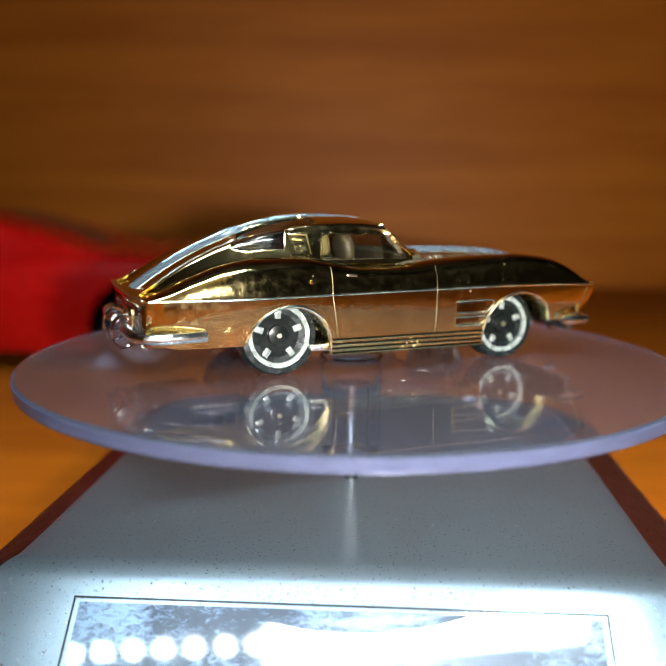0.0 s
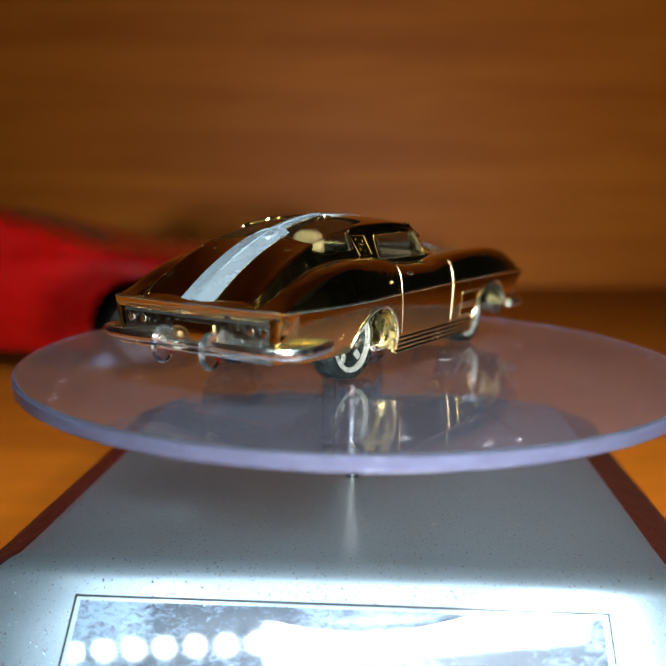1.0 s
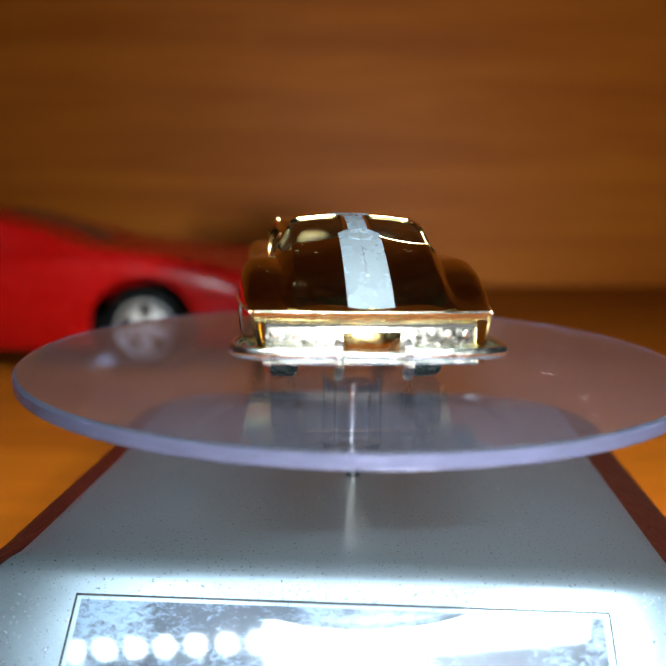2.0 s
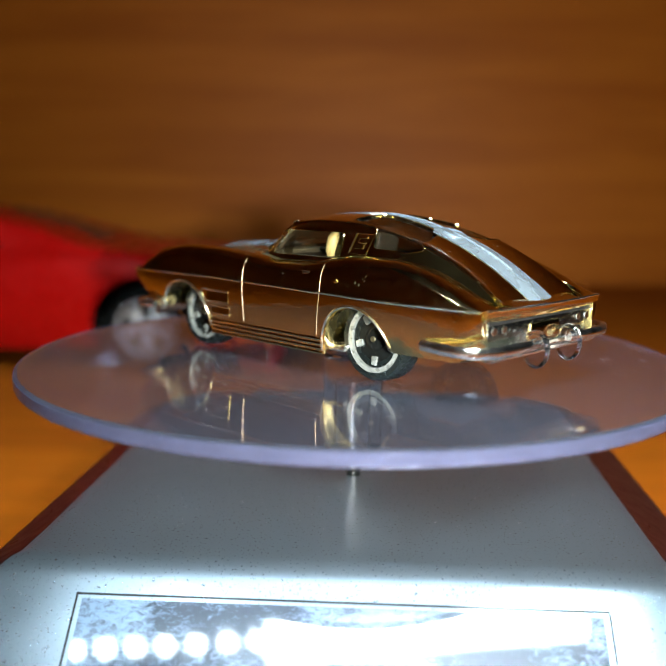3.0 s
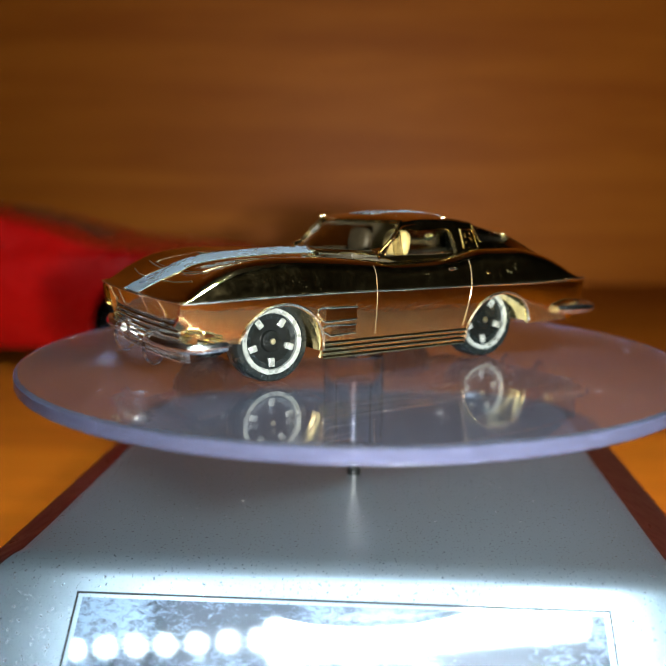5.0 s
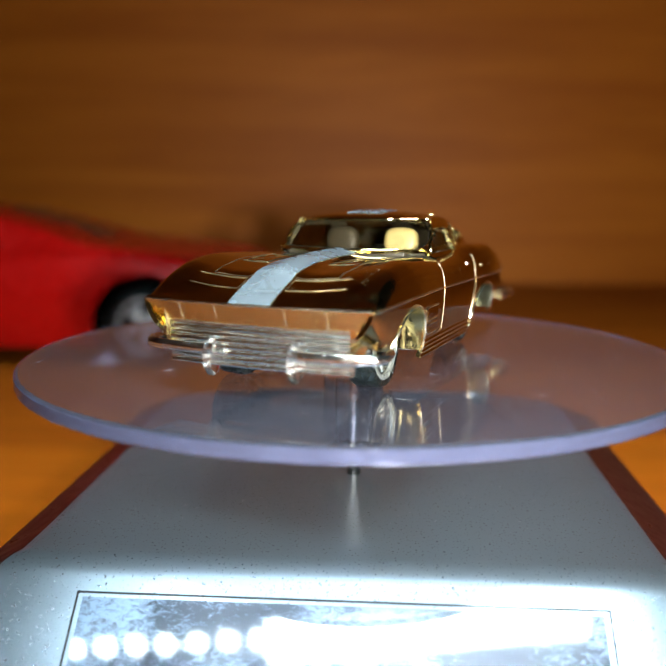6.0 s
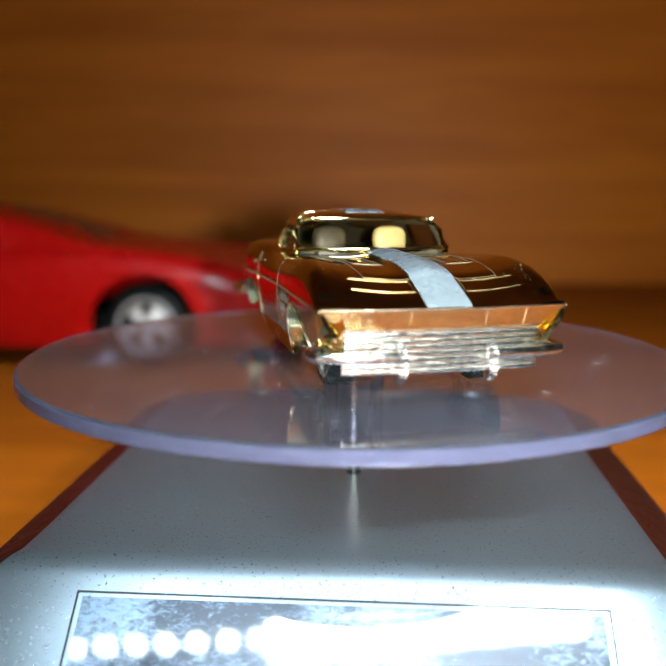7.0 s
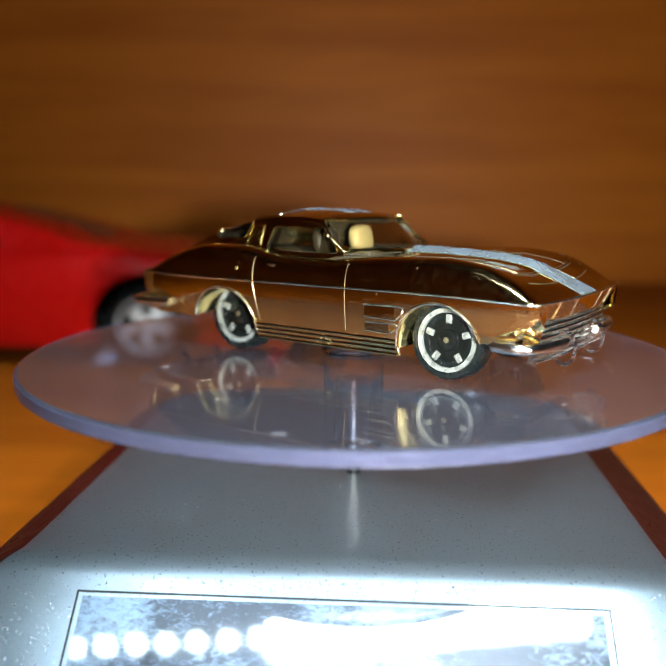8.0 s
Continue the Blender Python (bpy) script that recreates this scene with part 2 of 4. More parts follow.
def rounded(outline, r, steps=4):
    """Round the corners of an outline."""
    out = []
    n = len(outline)
    for i in range(n):
        p, a, b = Vector(outline[i]), Vector(outline[i - 1]), Vector(outline[(i + 1) % n])
        da, db = (a - p), (b - p)
        k = min(r, da.length * 0.45, db.length * 0.45)
        s, e = p + da.normalized() * k, p + db.normalized() * k
        for j in range(steps + 1):
            t = j / steps
            q = (1 - t) ** 2 * s + 2 * t * (1 - t) * p + t * t * e
            out.append((q.x, q.y))
    return out


# ---- the room ----
def slab(name, x0, x1, y0, y1, z0, z1, mat, label, category):
    bm = bmesh.new()
    box(bm, x0, x1, y0, y1, z0, z1, 2.0)
    return tagged(part(name, bm, mat, smooth=False), label, category, kind="structure")


slab("table_top", -900, 900, -1000, 550, -30, 0, TABLE_WOOD, "glossy orange-brown varnished wooden table top", "table")
slab("wall_north", -1500, 700, 552, 580, -700, 2400, WALL_WOOD, "brown varnished wooden panelling behind the table", "wall")
# unseen DARKROOM walls: darkness put into their colour for the chrome to reflect
slab("wall_north_east", 702, 1500, 552, 580, -700, 2400, DARKROOM, "unseen wall beyond the panelling, coloured dark as if unlit", "wall")
slab("wall_south", -1500, 640, -1530, -1500, -700, 2400, PALEROOM, "pale painted room wall", "wall")
slab("wall_south_east", 642, 1500, -1530, -1500, -700, 2400, DARKROOM, "unseen part of the room wall, coloured dark as if unlit", "wall")
slab("wall_east", 1502, 1530, -1530, 580, -700, 2400, DARKROOM, "unseen room wall, coloured dark as if unlit", "wall")
slab("wall_west", -1530, -1502, -1530, 580, -700, 2400, WALL_WOOD, "brown wooden room wall", "wall")
slab("ceiling", -1530, 1530, -1530, 580, 2402, 2430, ROOM, "dim plain ceiling", "ceiling")
slab("floor", -1530, 1530, -1530, 580, -730, -702, ROOM, "dim floor under the table", "floor")


# ---- solar turntable ----
def turntable_base():
    base = tagged(new("solar_turntable_base"), "silver plastic solar turntable base on the wooden table", "turntable")
    base.matrix_world = pose(-0.0006, 0, 0, 0, 0, -2.7)
    # outline rows from the table up: (half width, front y, back y, z); the front falls away at 43 degrees
    bm = bmesh.new()
    top, w, back, front = 30.0, 40.7, 47.5, -33.2
    drop = 17.0

    def shell(rows, mat, name, label, cap):
        loops = []
        for wd, grow, z, r in rows:
            by = back + grow * 0.75
            fy = front + 3.0 - (top - z) * 1.07 if z > top - drop else front + 3.0 - drop * 1.07
            loops.append([bm.verts.new((x, y, z)) for x, y in rounded([(-wd, fy), (wd, fy), (wd, by), (-wd, by)], r, 6)])
        for a, b in zip(loops, loops[1:]):
            n = len(a)
            for k in range(n):
                bm.faces.new((a[k], a[(k + 1) % n], b[(k + 1) % n], b[k]))
        bm.faces.new(loops[0][::-1])
        bm.faces.new(loops[-1])
        return part(name, bm, mat, base, label, sharp=24)

    shell([(48.5, 6.4, 0.0, 8), (49.5, 7.4, 1.0, 8), (49.5, 7.4, 24.4, 8), (49.1, 7.0, 25.0, 8), (41.3, 0.5, 29.2, 7)], MAROONBLACK, "housing", "dark housing tinted with the wood's red reflection", True)
    # chrome bead in place of the highlight on the housing's rounded edge
    bm = bmesh.new()
    rim = rounded([(-49.35, -30), (49.35, -30), (49.35, back + 7.1), (-49.35, back + 7.1)], 8, 6)
    tube(bm, [(x, y, 24.98) for x, y in rim if y > -29], 0.27)
    part("rim_highlight", bm, CHROME, base, "thin pale line standing in for the housing edge's highlight")
    # silver cover: flat top, rounded front edge and the 43 degree front slope, wider at the foot
    bm = bmesh.new()
    prof = [(back, 28.6, w - 10), (back, 29.8, w - 10), (back - 0.3, 30.0, w - 9.7)]
    for k in range(1, 9):
        a = radians(90) * k / 8
        prof.append((back - 10 + 10 * math.cos(a) - 0.02 * k, 30.0, w - 10 + 10 * math.sin(a)))
    prof += [(10.0, 30.0, w), (front + 10.0, 30.0, w + 0.1), (front + 2.5, 30.0, w + 0.3)]
    for k in range(1, 9):
        a = radians(43) * k / 8
        prof.append((front + 2.5 - 6.0 * math.sin(a), 30.0 - 6.0 * (1 - math.cos(a)), w + 0.3 + 0.3 * k))
    y1, z1, w1 = prof[-1]
    for k in range(1, 5):
        prof.append((y1 - 4.6 * k * math.cos(radians(43)), z1 - 4.6 * k * math.sin(radians(43)), w1 + 1.2 * k))
    grid(bm, [[(wd * u, y, z - 0.35 * max(0, abs(u) - 0.96) / 0.04) for u in (-1, -0.98, -0.96, -0.7, -0.35, 0, 0.35, 0.7, 0.96, 0.98, 1)] for y, z, wd in prof])
    solid(bm, 0.8)
    part("cover", bm, SILVER, base, "satin silver cover", sharp=40)
    # solar panel in the front slope
    slope = Matrix.Translation((0.3, front + 2.5 - 6 * math.sin(radians(43)), top - 6 * (1 - math.cos(radians(43))))) @ Matrix.Rotation(radians(43), 4, "X")
    bm = bmesh.new()
    box(bm, -31.95, 31.95, -19.3, -1.95, -0.5, 0.10, m=slope)
    part("panel_frame", bm, GAP, base, "thin dark gap round the solar panel", smooth=False)
    bm = bmesh.new()
    box(bm, -31.65, 31.65, -19.0, -2.25, -0.5, 0.16, 0.04, 1, slope)
    part("panel_rim", bm, SILVER, base, "narrow silver rim round the solar panel", smooth=False)
    bm = bmesh.new()
    box(bm, -31.05, 31.05, -18.8, -2.7, -0.4, 0.22, m=slope)
    part("solar_panel", bm, PANEL, base, "dark blue glossy solar panel", smooth=False)
    # dust and short scratches on the cover
    bm = bmesh.new()
    rng = random.Random(5)
    for _ in range(260):
        x, y, a = rng.uniform(-39, 39), rng.uniform(-22, 30), rng.uniform(0, 3.14)
        l, wd = rng.choice((0.03, 0.04, 0.05, 0.06, 0.08, 0.2)), rng.uniform(0.014, 0.03)
        box(bm, -l, l, -wd, wd, 0.005, 0.02, m=Matrix.Translation((x, y, 30.0)) @ Matrix.Rotation(a, 4, "Z"))
    tagged(part("dust", bm, DUST, base, "pale dust specks", smooth=False), kind="stuff")
    # dark shaft on which the plate turns
    bm = bmesh.new()
    lathe(bm, [(0, 30.0), (1.1, 30.0), (1.1, 30.8), (0.9, 31.0), (0.9, 32.0), (0, 32.0)], 32, Matrix.Translation((0.3, 0.8, 0)))
    part("shaft", bm, BLACK, base, "small black shaft")
    return base


def turntable_plate():
    plate = tagged(new("turntable_plate"), "round clear acrylic plate turning on the base", "plate")
    plate.matrix_world = pose(0, 0, DISC_Z)
    bm = bmesh.new()
    lathe(bm, [(0, 0), (30, 0), (49.8, 0), (49.95, 0), (50.25, -0.12), (50.4, -0.4), (50.4, -0.9), (50.4, -1.7), (50.25, -2.05), (49.9, -2.15), (49.7, -2.15), (30, -2.15), (0, -2.15)], 160)
    part("disc", bm, PLATE, plate, sharp=18).visible_shadow = False
    bm = bmesh.new()
    lathe(bm, [(50.33, -0.28), (50.46, -0.36), (50.48, -1.0), (50.46, -1.8), (50.33, -1.92)], 160, None, True)
    part("edge", bm, FROST, plate, "satin lavender cut edge").visible_shadow = False
    bm = bmesh.new()
    lathe(bm, [(4.0, 0.004), (4.15, 0.40), (4.7, 0.48), (5.0, 0.3), (5.1, 0.004)], 48, None, True)
    part("hub_ring", bm, ACRYLIC, plate, "thin clear ring on the plate").visible_shadow = False
    # fine scratches and dust on the plate
    scr = bmesh.new()
    rng = random.Random(11)
    for _ in range(170):
        d, q, a = 48.5 * math.sqrt(rng.random()), rng.uniform(0, 6.283), rng.uniform(0, 3.14)
        l, wd = (rng.uniform(0.2, 0.9), rng.uniform(0.006, 0.012)) if rng.random() < 0.3 else (rng.uniform(0.03, 0.07), rng.uniform(0.02, 0.05))
        box(scr, -l, l, -wd, wd, 0.001, 0.012, m=Matrix.Translation((d * math.cos(q), d * math.sin(q), 0)) @ Matrix.Rotation(a, 4, "Z"))
    ob = part("scratches", scr, SCRATCH, plate, "fine pale scratches and dust", smooth=False)
    ob.visible_shadow = False
    tagged(ob, kind="stuff")
    bm = bmesh.new()
    lathe(bm, [(0, -2.3), (4.6, -2.3), (4.7, -2.6), (4.7, -16.5), (4.4, -17.2), (3.2, -17.5), (2.6, -17.5), (2.6, -6), (0, -6)], 48)
    part("hub", bm, HUBCLEAR, plate, "clear round hub under the plate", sharp=20).visible_shadow = False
    bm = bmesh.new()
    lathe(bm, [(0, -6.2), (0.7, -6.2), (0.7, -18.0), (0, -18.0)], 16)
    part("spindle", bm, CHROME, plate, "thin metal spindle")
    return plate


base = turntable_base()
plate = turntable_plate()

# ---- desk lamp over the turntable ----
def desk_lamp():
    lamp = tagged(new("desk_lamp"), "slim black desk lamp with white leds on the table", "lamp")
    bm = bmesh.new()
    lathe(bm, [(0, 0), (55, 0), (57, 3), (55, 9), (12, 12), (0, 12)], 48, Matrix.Translation((-290, -300, 0)))
    part("foot", bm, BLACK, lamp, "round black foot")
    bm = bmesh.new()
    tube(bm, [(-290, -300, 10), (-290, -300, 250), (-288, -298, 380), (-275, -280, 425), (-245, -245, 432), (-225, -232, 430)], 6, 12)
    part("stem", bm, BLACK, lamp, "bent black stem")
    bm = bmesh.new()
    box(bm, -230, 115, -250, -190, 420, 436, 4)
    part("bar", bm, BLACK, lamp, "long black lamp bar")
    bm = bmesh.new()
    box(bm, -82, 112, -236, -194, 419, 420.5, 0.3)
    part("diffuser", bm, WHITE, lamp, "white light panel")
    for k in range(9):
        bm = bmesh.new()
        lathe(bm, [(0, 418.0), (3.0, 418.2), (4.2, 419.2), (4.2, 420.5)], 20, Matrix.Translation((-204 + 19.6 * k, -238 + 0.9 * k, 0)))
        part("led", bm, LED, lamp, "glowing white led")
    return lamp


desk_lamp()


def added_lamp_body():
    """Unseen ceiling lamp body, added behind the camera to house the fill light."""
    lamp = tagged(new("added_lamp_body"), "unseen black shade lamp added round the fill light", "lamp")
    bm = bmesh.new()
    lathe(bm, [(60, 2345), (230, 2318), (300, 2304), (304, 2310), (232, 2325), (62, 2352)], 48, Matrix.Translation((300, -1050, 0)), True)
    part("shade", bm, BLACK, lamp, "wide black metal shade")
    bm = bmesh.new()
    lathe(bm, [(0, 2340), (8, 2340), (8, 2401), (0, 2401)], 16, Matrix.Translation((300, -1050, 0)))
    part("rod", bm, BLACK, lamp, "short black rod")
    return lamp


added_lamp_body()


# ---- the gold toy car ----
# nose towards +x, millimetres over the plate
crease_w = curve([(36, 15.1), (34.5, 15.3), (30, 15.5), (20, 15.6), (6, 15.1), (-10, 15.4), (-20, 15.9), (-28, 15.3), (-34.8, 14.0)])
crease_z = curve([(36, 11.6), (20, 11.9), (0, 11.7), (-34.8, 11.5)])
peak_z = curve([(36, 11.75), (34.5, 12.35), (32.3, 13.7), (29.3, 15.1), (26.5, 15.9), (20.8, 16.5), (15, 16.35), (6.9, 15.8), (1.7, 15.3), (-5.3, 15.5),
                (-8.2, 15.9), (-11.2, 16.45), (-14.1, 16.75), (-20, 16.7), (-24.8, 15.9), (-29.1, 14.3), (-32.2, 12.75), (-34.8, 11.7)])
mid_z = curve([(36, 11.75), (34.5, 12.6), (31, 14.1), (27, 15.3), (22, 15.95), (12, 16.35), (8, 16.3), (0, 15.6), (-12, 15.6), (-24, 14.6), (-30, 13.2), (-34.8, 11.7)])
low_z = curve([(36, 8.6), (34, 7.6), (31, 6.6), (27, 6.1), (24, 5.2), (15, 3.2), (-9, 3.1), (-13, 4.1), (-22, 5.2), (-31, 5.2), (-33.5, 6.0), (-34.8, 7.2)])
low_w = curve([(36, 13.4), (33, 14.0), (28, 14.4), (15, 14.2), (-10, 14.2), (-24, 14.7), (-32, 14.0), (-34.8, 12.9)])


shoulder = curve([(36, 1.6), (30, 2.4), (20, 3.0), (8, 3.5), (-10, 3.6), (-22, 3.4), (-34.8, 2.2)])


def bow(x, y):
    """Nose and tail bow outwards in plan."""
    k = max(0.0, (x - 28) / 8) ** 2 * 1.3 - max(0.0, (-x - 28) / 7) ** 2 * 0.9
    return x + k * (1 - (y / 15.0) ** 2)


def side_y(x, z):
    """Half width of the body side at a height."""
    zc, zl = crease_z(x), low_z(x)
    if z <= zc:
        t = (z - zl) / (zc - zl)
        return low_w(x) + (crease_w(x) - low_w(x)) * (1 - (1 - t) ** 1.9 if t > 0 else 0)
    return None


def section(x):
    """Half section from the sill over the crease and the fender to the middle."""
    zc, zl, wc, wl, zp, zm = crease_z(x), low_z(x), crease_w(x), low_w(x), peak_z(x), mid_z(x)
    pts = []
    for i in range(9):
        t = i / 8
        z = zl + (zc - zl) * t
        pts.append((wl + (wc - wl) * (1 - (1 - t) ** 1.9), z))
    pts.append((wc - 0.02, zc + 0.03))
    wp = wc - shoulder(x)
    for i in range(1, 15):
        t = i / 14
        q = (wc - 0.1, zc + 0.82 * (zp - zc))
        q2 = (wc - 0.42 * shoulder(x), zp)
        a, b = (wc - 0.1, zc + 0.06), (wp, zp)
        u = 1 - t
        pts.append((u**3 * a[0] + 3 * u * u * t * q[0] + 3 * u * t * t * q2[0] + t**3 * b[0],
                    u**3 * a[1] + 3 * u * u * t * q[1] + 3 * u * t * t * q2[1] + t**3 * b[1]))
    for i in range(1, 33):
        y = wp * (1 - i / 32)
        pts.append((y, top_z(x, y)))
    return pts


def plateau(v, a, b, soft):
    """One between a and b, falling to nothing over a soft edge."""
    q = max(0.0, min(1.0, (v - a) / soft, (b - v) / soft))
    return q * q * (3 - 2 * q)


def top_z(x, y):
    """Height of bonnet and rear deck inside the fender peaks."""
    wp = crease_w(x) - shoulder(x)
    s = min(1.0, abs(y) / wp)
    k = s * s * (3 - 2 * s)
    dip = 0.6 * max(0.0, min(1.0, (34 - x) / 8)) * math.sin(math.pi * s) if x > 0 else 0.0
    rise = 0.45 * max(0.0, 1 - (y / 4.2) ** 2) ** 2 * max(0.0, min(1.0, (33.0 - x) / 4, (x - 4) / 4)) if x > 0 else 0
    if x > 0:  # sunk bonnet panels with a raised field, and the bonnet's side line
        a = abs(y)
        rise -= 0.26 * plateau(x, 13.2, 22.6, 0.5) * plateau(a, 4.3, 8.4, 0.5)
        rise += 0.24 * plateau(x, 14.8, 21.0, 0.5) * plateau(a, 5.2, 7.5, 0.5)
        rise += 0.16 * plateau(x, 8.0, 29.6, 0.6) * plateau(a, -1.0, 9.6 - 0.05 * (x - 10), 0.5)
    return mid_z(x) + (peak_z(x) - mid_z(x)) * k - dip + rise


def stations(a, b, n, ends=0.5):
    """x values from a to b, closer together at the ends."""
    out = []
    for i in range(n + 1):
        t = i / n
        s = (1 - math.cos(math.pi * t)) / 2
        out.append(a + (b - a) * (t * (1 - ends) + s * ends))
    return out


roof_z = curve([(9.5, 16.6), (4, 19.4), (0.8, 21.3), (-1.0, 21.75), (-5, 22.05), (-10, 21.9), (-15, 21.2), (-20, 19.85), (-24, 18.35), (-28, 16.4), (-31.5, 14.25), (-34.9, 11.85)])
roof_w = curve([(9.5, 11.6), (4, 11.4), (0, 10.6), (-5, 10.0), (-10, 9.5), (-15, 9.0), (-20, 8.7), (-26, 8.6), (-31, 8.9), (-34.9, 9.6)])
foot_w = curve([(9.5, 12.0), (0, 12.0), (-10, 11.8), (-16, 11.4), (-22, 11.0), (-28, 10.6), (-34.9, 10.6)])
foot_z = curve([(9.5, 16.0), (3, 15.4), (-6, 15.6), (-12, 16.3), (-18, 16.5), (-24, 15.6), (-29, 13.9), (-34.9, 11.4)])


def roof_at(x, v):
    """The cabin shell: v from -1 (foot, right side) over 0 (middle) to 1 (foot, left side)."""
    s = abs(v)
    zr, wr, wf, zf = roof_z(x), roof_w(x), foot_w(x), foot_z(x)
    zf = min(zf, zr - 0.15)
    edge = zr - 0.06 * (zr - zf) - 0.45 * min(1, (zr - zf) / 5)
    if s < 0.5:
        t = s / 0.5
        spine = max(0.0, min(1.0, (-9.0 - x) / 10))  # the boat tail is creased along its middle
        y, z = wr * t * 0.97, zr - (zr - edge) * t ** (2.6 - 0.9 * spine) - 1.1 * spine * (t - t ** 3)
    elif s < 0.62:
        t = (s - 0.5) / 0.12
        a, b, c = (wr * 0.97, edge), (wr * 1.045, edge - 0.08), (wr + (wf - wr) * 0.16, edge + (zf - edge) * 0.16)
        y = (1 - t) ** 2 * a[0] + 2 * t * (1 - t) * b[0] + t * t * c[0]
        z = (1 - t) ** 2 * a[1] + 2 * t * (1 - t) * b[1] + t * t * c[1]
    else:
        t = 0.16 + 0.84 * (s - 0.62) / 0.38
        y, z = wr + (wf - wr) * t, edge + (zf - edge) * t
    # the windscreen wraps back at its sides
    back = 4.6 * max(0.0, min(1.0, (x + 1.0) / 10.5)) * (y / 11.0) ** 2
    return Vector((x - back, math.copysign(y, v) if v else 0.0, z))


SIDE_GLASS = rounded([(3.3, 16.1), (1.0, 19.7), (-9.6, 19.65), (-10.3, 16.1)], 0.6)
REAR_GLASS = rounded([(-9.3, 0.9), (-9.5, 4.6), (-14.6, 5.3), (-15.3, 8.7), (-20.6, 8.4), (-22.8, 6.6), (-21.3, 4.0), (-19.6, 1.1)], 0.7)   # x, and ten times v


def inside(poly, p, q):
    hit = False
    for (ax, ay), (bx, by) in zip(poly, poly[1:] + poly[:1]):
        if (ay > q) != (by > q) and p < (bx - ax) * (q - ay) / (by - ay) + ax:
            hit = not hit
    return hit


def nearest(poly, p, q):
    best = None
    for (ax, ay), (bx, by) in zip(poly, poly[1:] + poly[:1]):
        dx, dy = bx - ax, by - ay
        t = max(0, min(1, ((p - ax) * dx + (q - ay) * dy) / (dx * dx + dy * dy + 1e-12)))
        c = (ax + t * dx, ay + t * dy)
        d = (c[0] - p) ** 2 + (c[1] - q) ** 2
        if best is None or d < best[0]:
            best = (d, c)
    return best[1]


def pane_of(x, v, p):
    """Which window a point of the cabin lies in."""
    s = abs(v)
    if x > -0.6 and s < 0.53 and 16.75 < p.z < 20.9:
        return "front"
    if s > 0.56 and inside(SIDE_GLASS, p.x, p.z):
        return "side"
    if x < -8 and inside(REAR_GLASS, x, 10 * s):
        return "rear"
    return ""


def cabin_sheet(bm, nx, nv, inset):
    """The cabin as a sheet with its windows left open; returns the window edges as chains of points."""
    xs = stations(-34.9, 9.5, nx, 0.15)
    vs = [-1 + 2 * k / nv for k in range(nv + 1)]
    pts = [[roof_at(x, v) for v in vs] for x in xs]
    if inset:
        pts = [[Vector((p.x - (inset if p.x > 0 else 0), p.y * (1 - inset / 11), p.z - inset)) for p in row] for row in pts]
    panes = {}
    for a in range(nx):
        for b in range(nv):
            mid = (pts[a][b] + pts[a + 1][b + 1] + pts[a][b + 1] + pts[a + 1][b]) / 4
            k = pane_of((xs[a] + xs[a + 1]) / 2, (vs[b] + vs[b + 1]) / 2, mid)
            if k:
                panes[a, b] = k
    # draw the vertices along an opening onto its true outline
    for a in range(1, nx):
        for b in range(1, nv):
            ks = [panes.get(q, "") for q in ((a - 1, b - 1), (a - 1, b), (a, b - 1), (a, b))]
            if any(ks) and not all(ks):
                k = next(q for q in ks if q)
                p = pts[a][b]
                if k == "side":
                    p.x, p.z = nearest(SIDE_GLASS, p.x, p.z)
                elif k == "rear":
                    c = nearest(REAR_GLASS, xs[a], 10 * abs(vs[b]))
                    q = roof_at(c[0], math.copysign(c[1] / 10, vs[b]))
                    p.x, p.y, p.z = q.x, q.y * (1 - inset / 11), q.z - inset
                elif p.z > 20.4:
                    p.z = 20.9
                elif p.z < 17.1:
                    p.z = 16.75
    verts = {}
    for a in range(nx):
        for b in range(nv):
            if (a, b) not in panes:
                quad = []
                for q in ((a, b), (a, b + 1), (a + 1, b + 1), (a + 1, b)):
                    if q not in verts:
                        verts[q] = bm.verts.new(pts[q[0]][q[1]])
                    quad.append(verts[q])
                bm.faces.new(quad)
    rim = [e for e in bm.edges if e.is_boundary and all(v.co.z > 16.2 or (v.co.x < -8 and abs(v.co.y) < 8.8 and v.co.x > -21) for v in e.verts) and max(v.co.x for v in e.verts) < 9.0]
    loops = []
    left = set(rim)
    while left:
        e = left.pop()
        chain = [e.verts[0], e.verts[1]]
        grown = True
        while grown:
            grown = False
            for f in chain[-1].link_edges:
                if f in left:
                    left.discard(f)
                    chain.append(f.other_vert(chain[-1]))
                    grown = True
                    break
        if len(chain) > 12:
            loops.append([v.co.copy() for v in chain])
    return loops


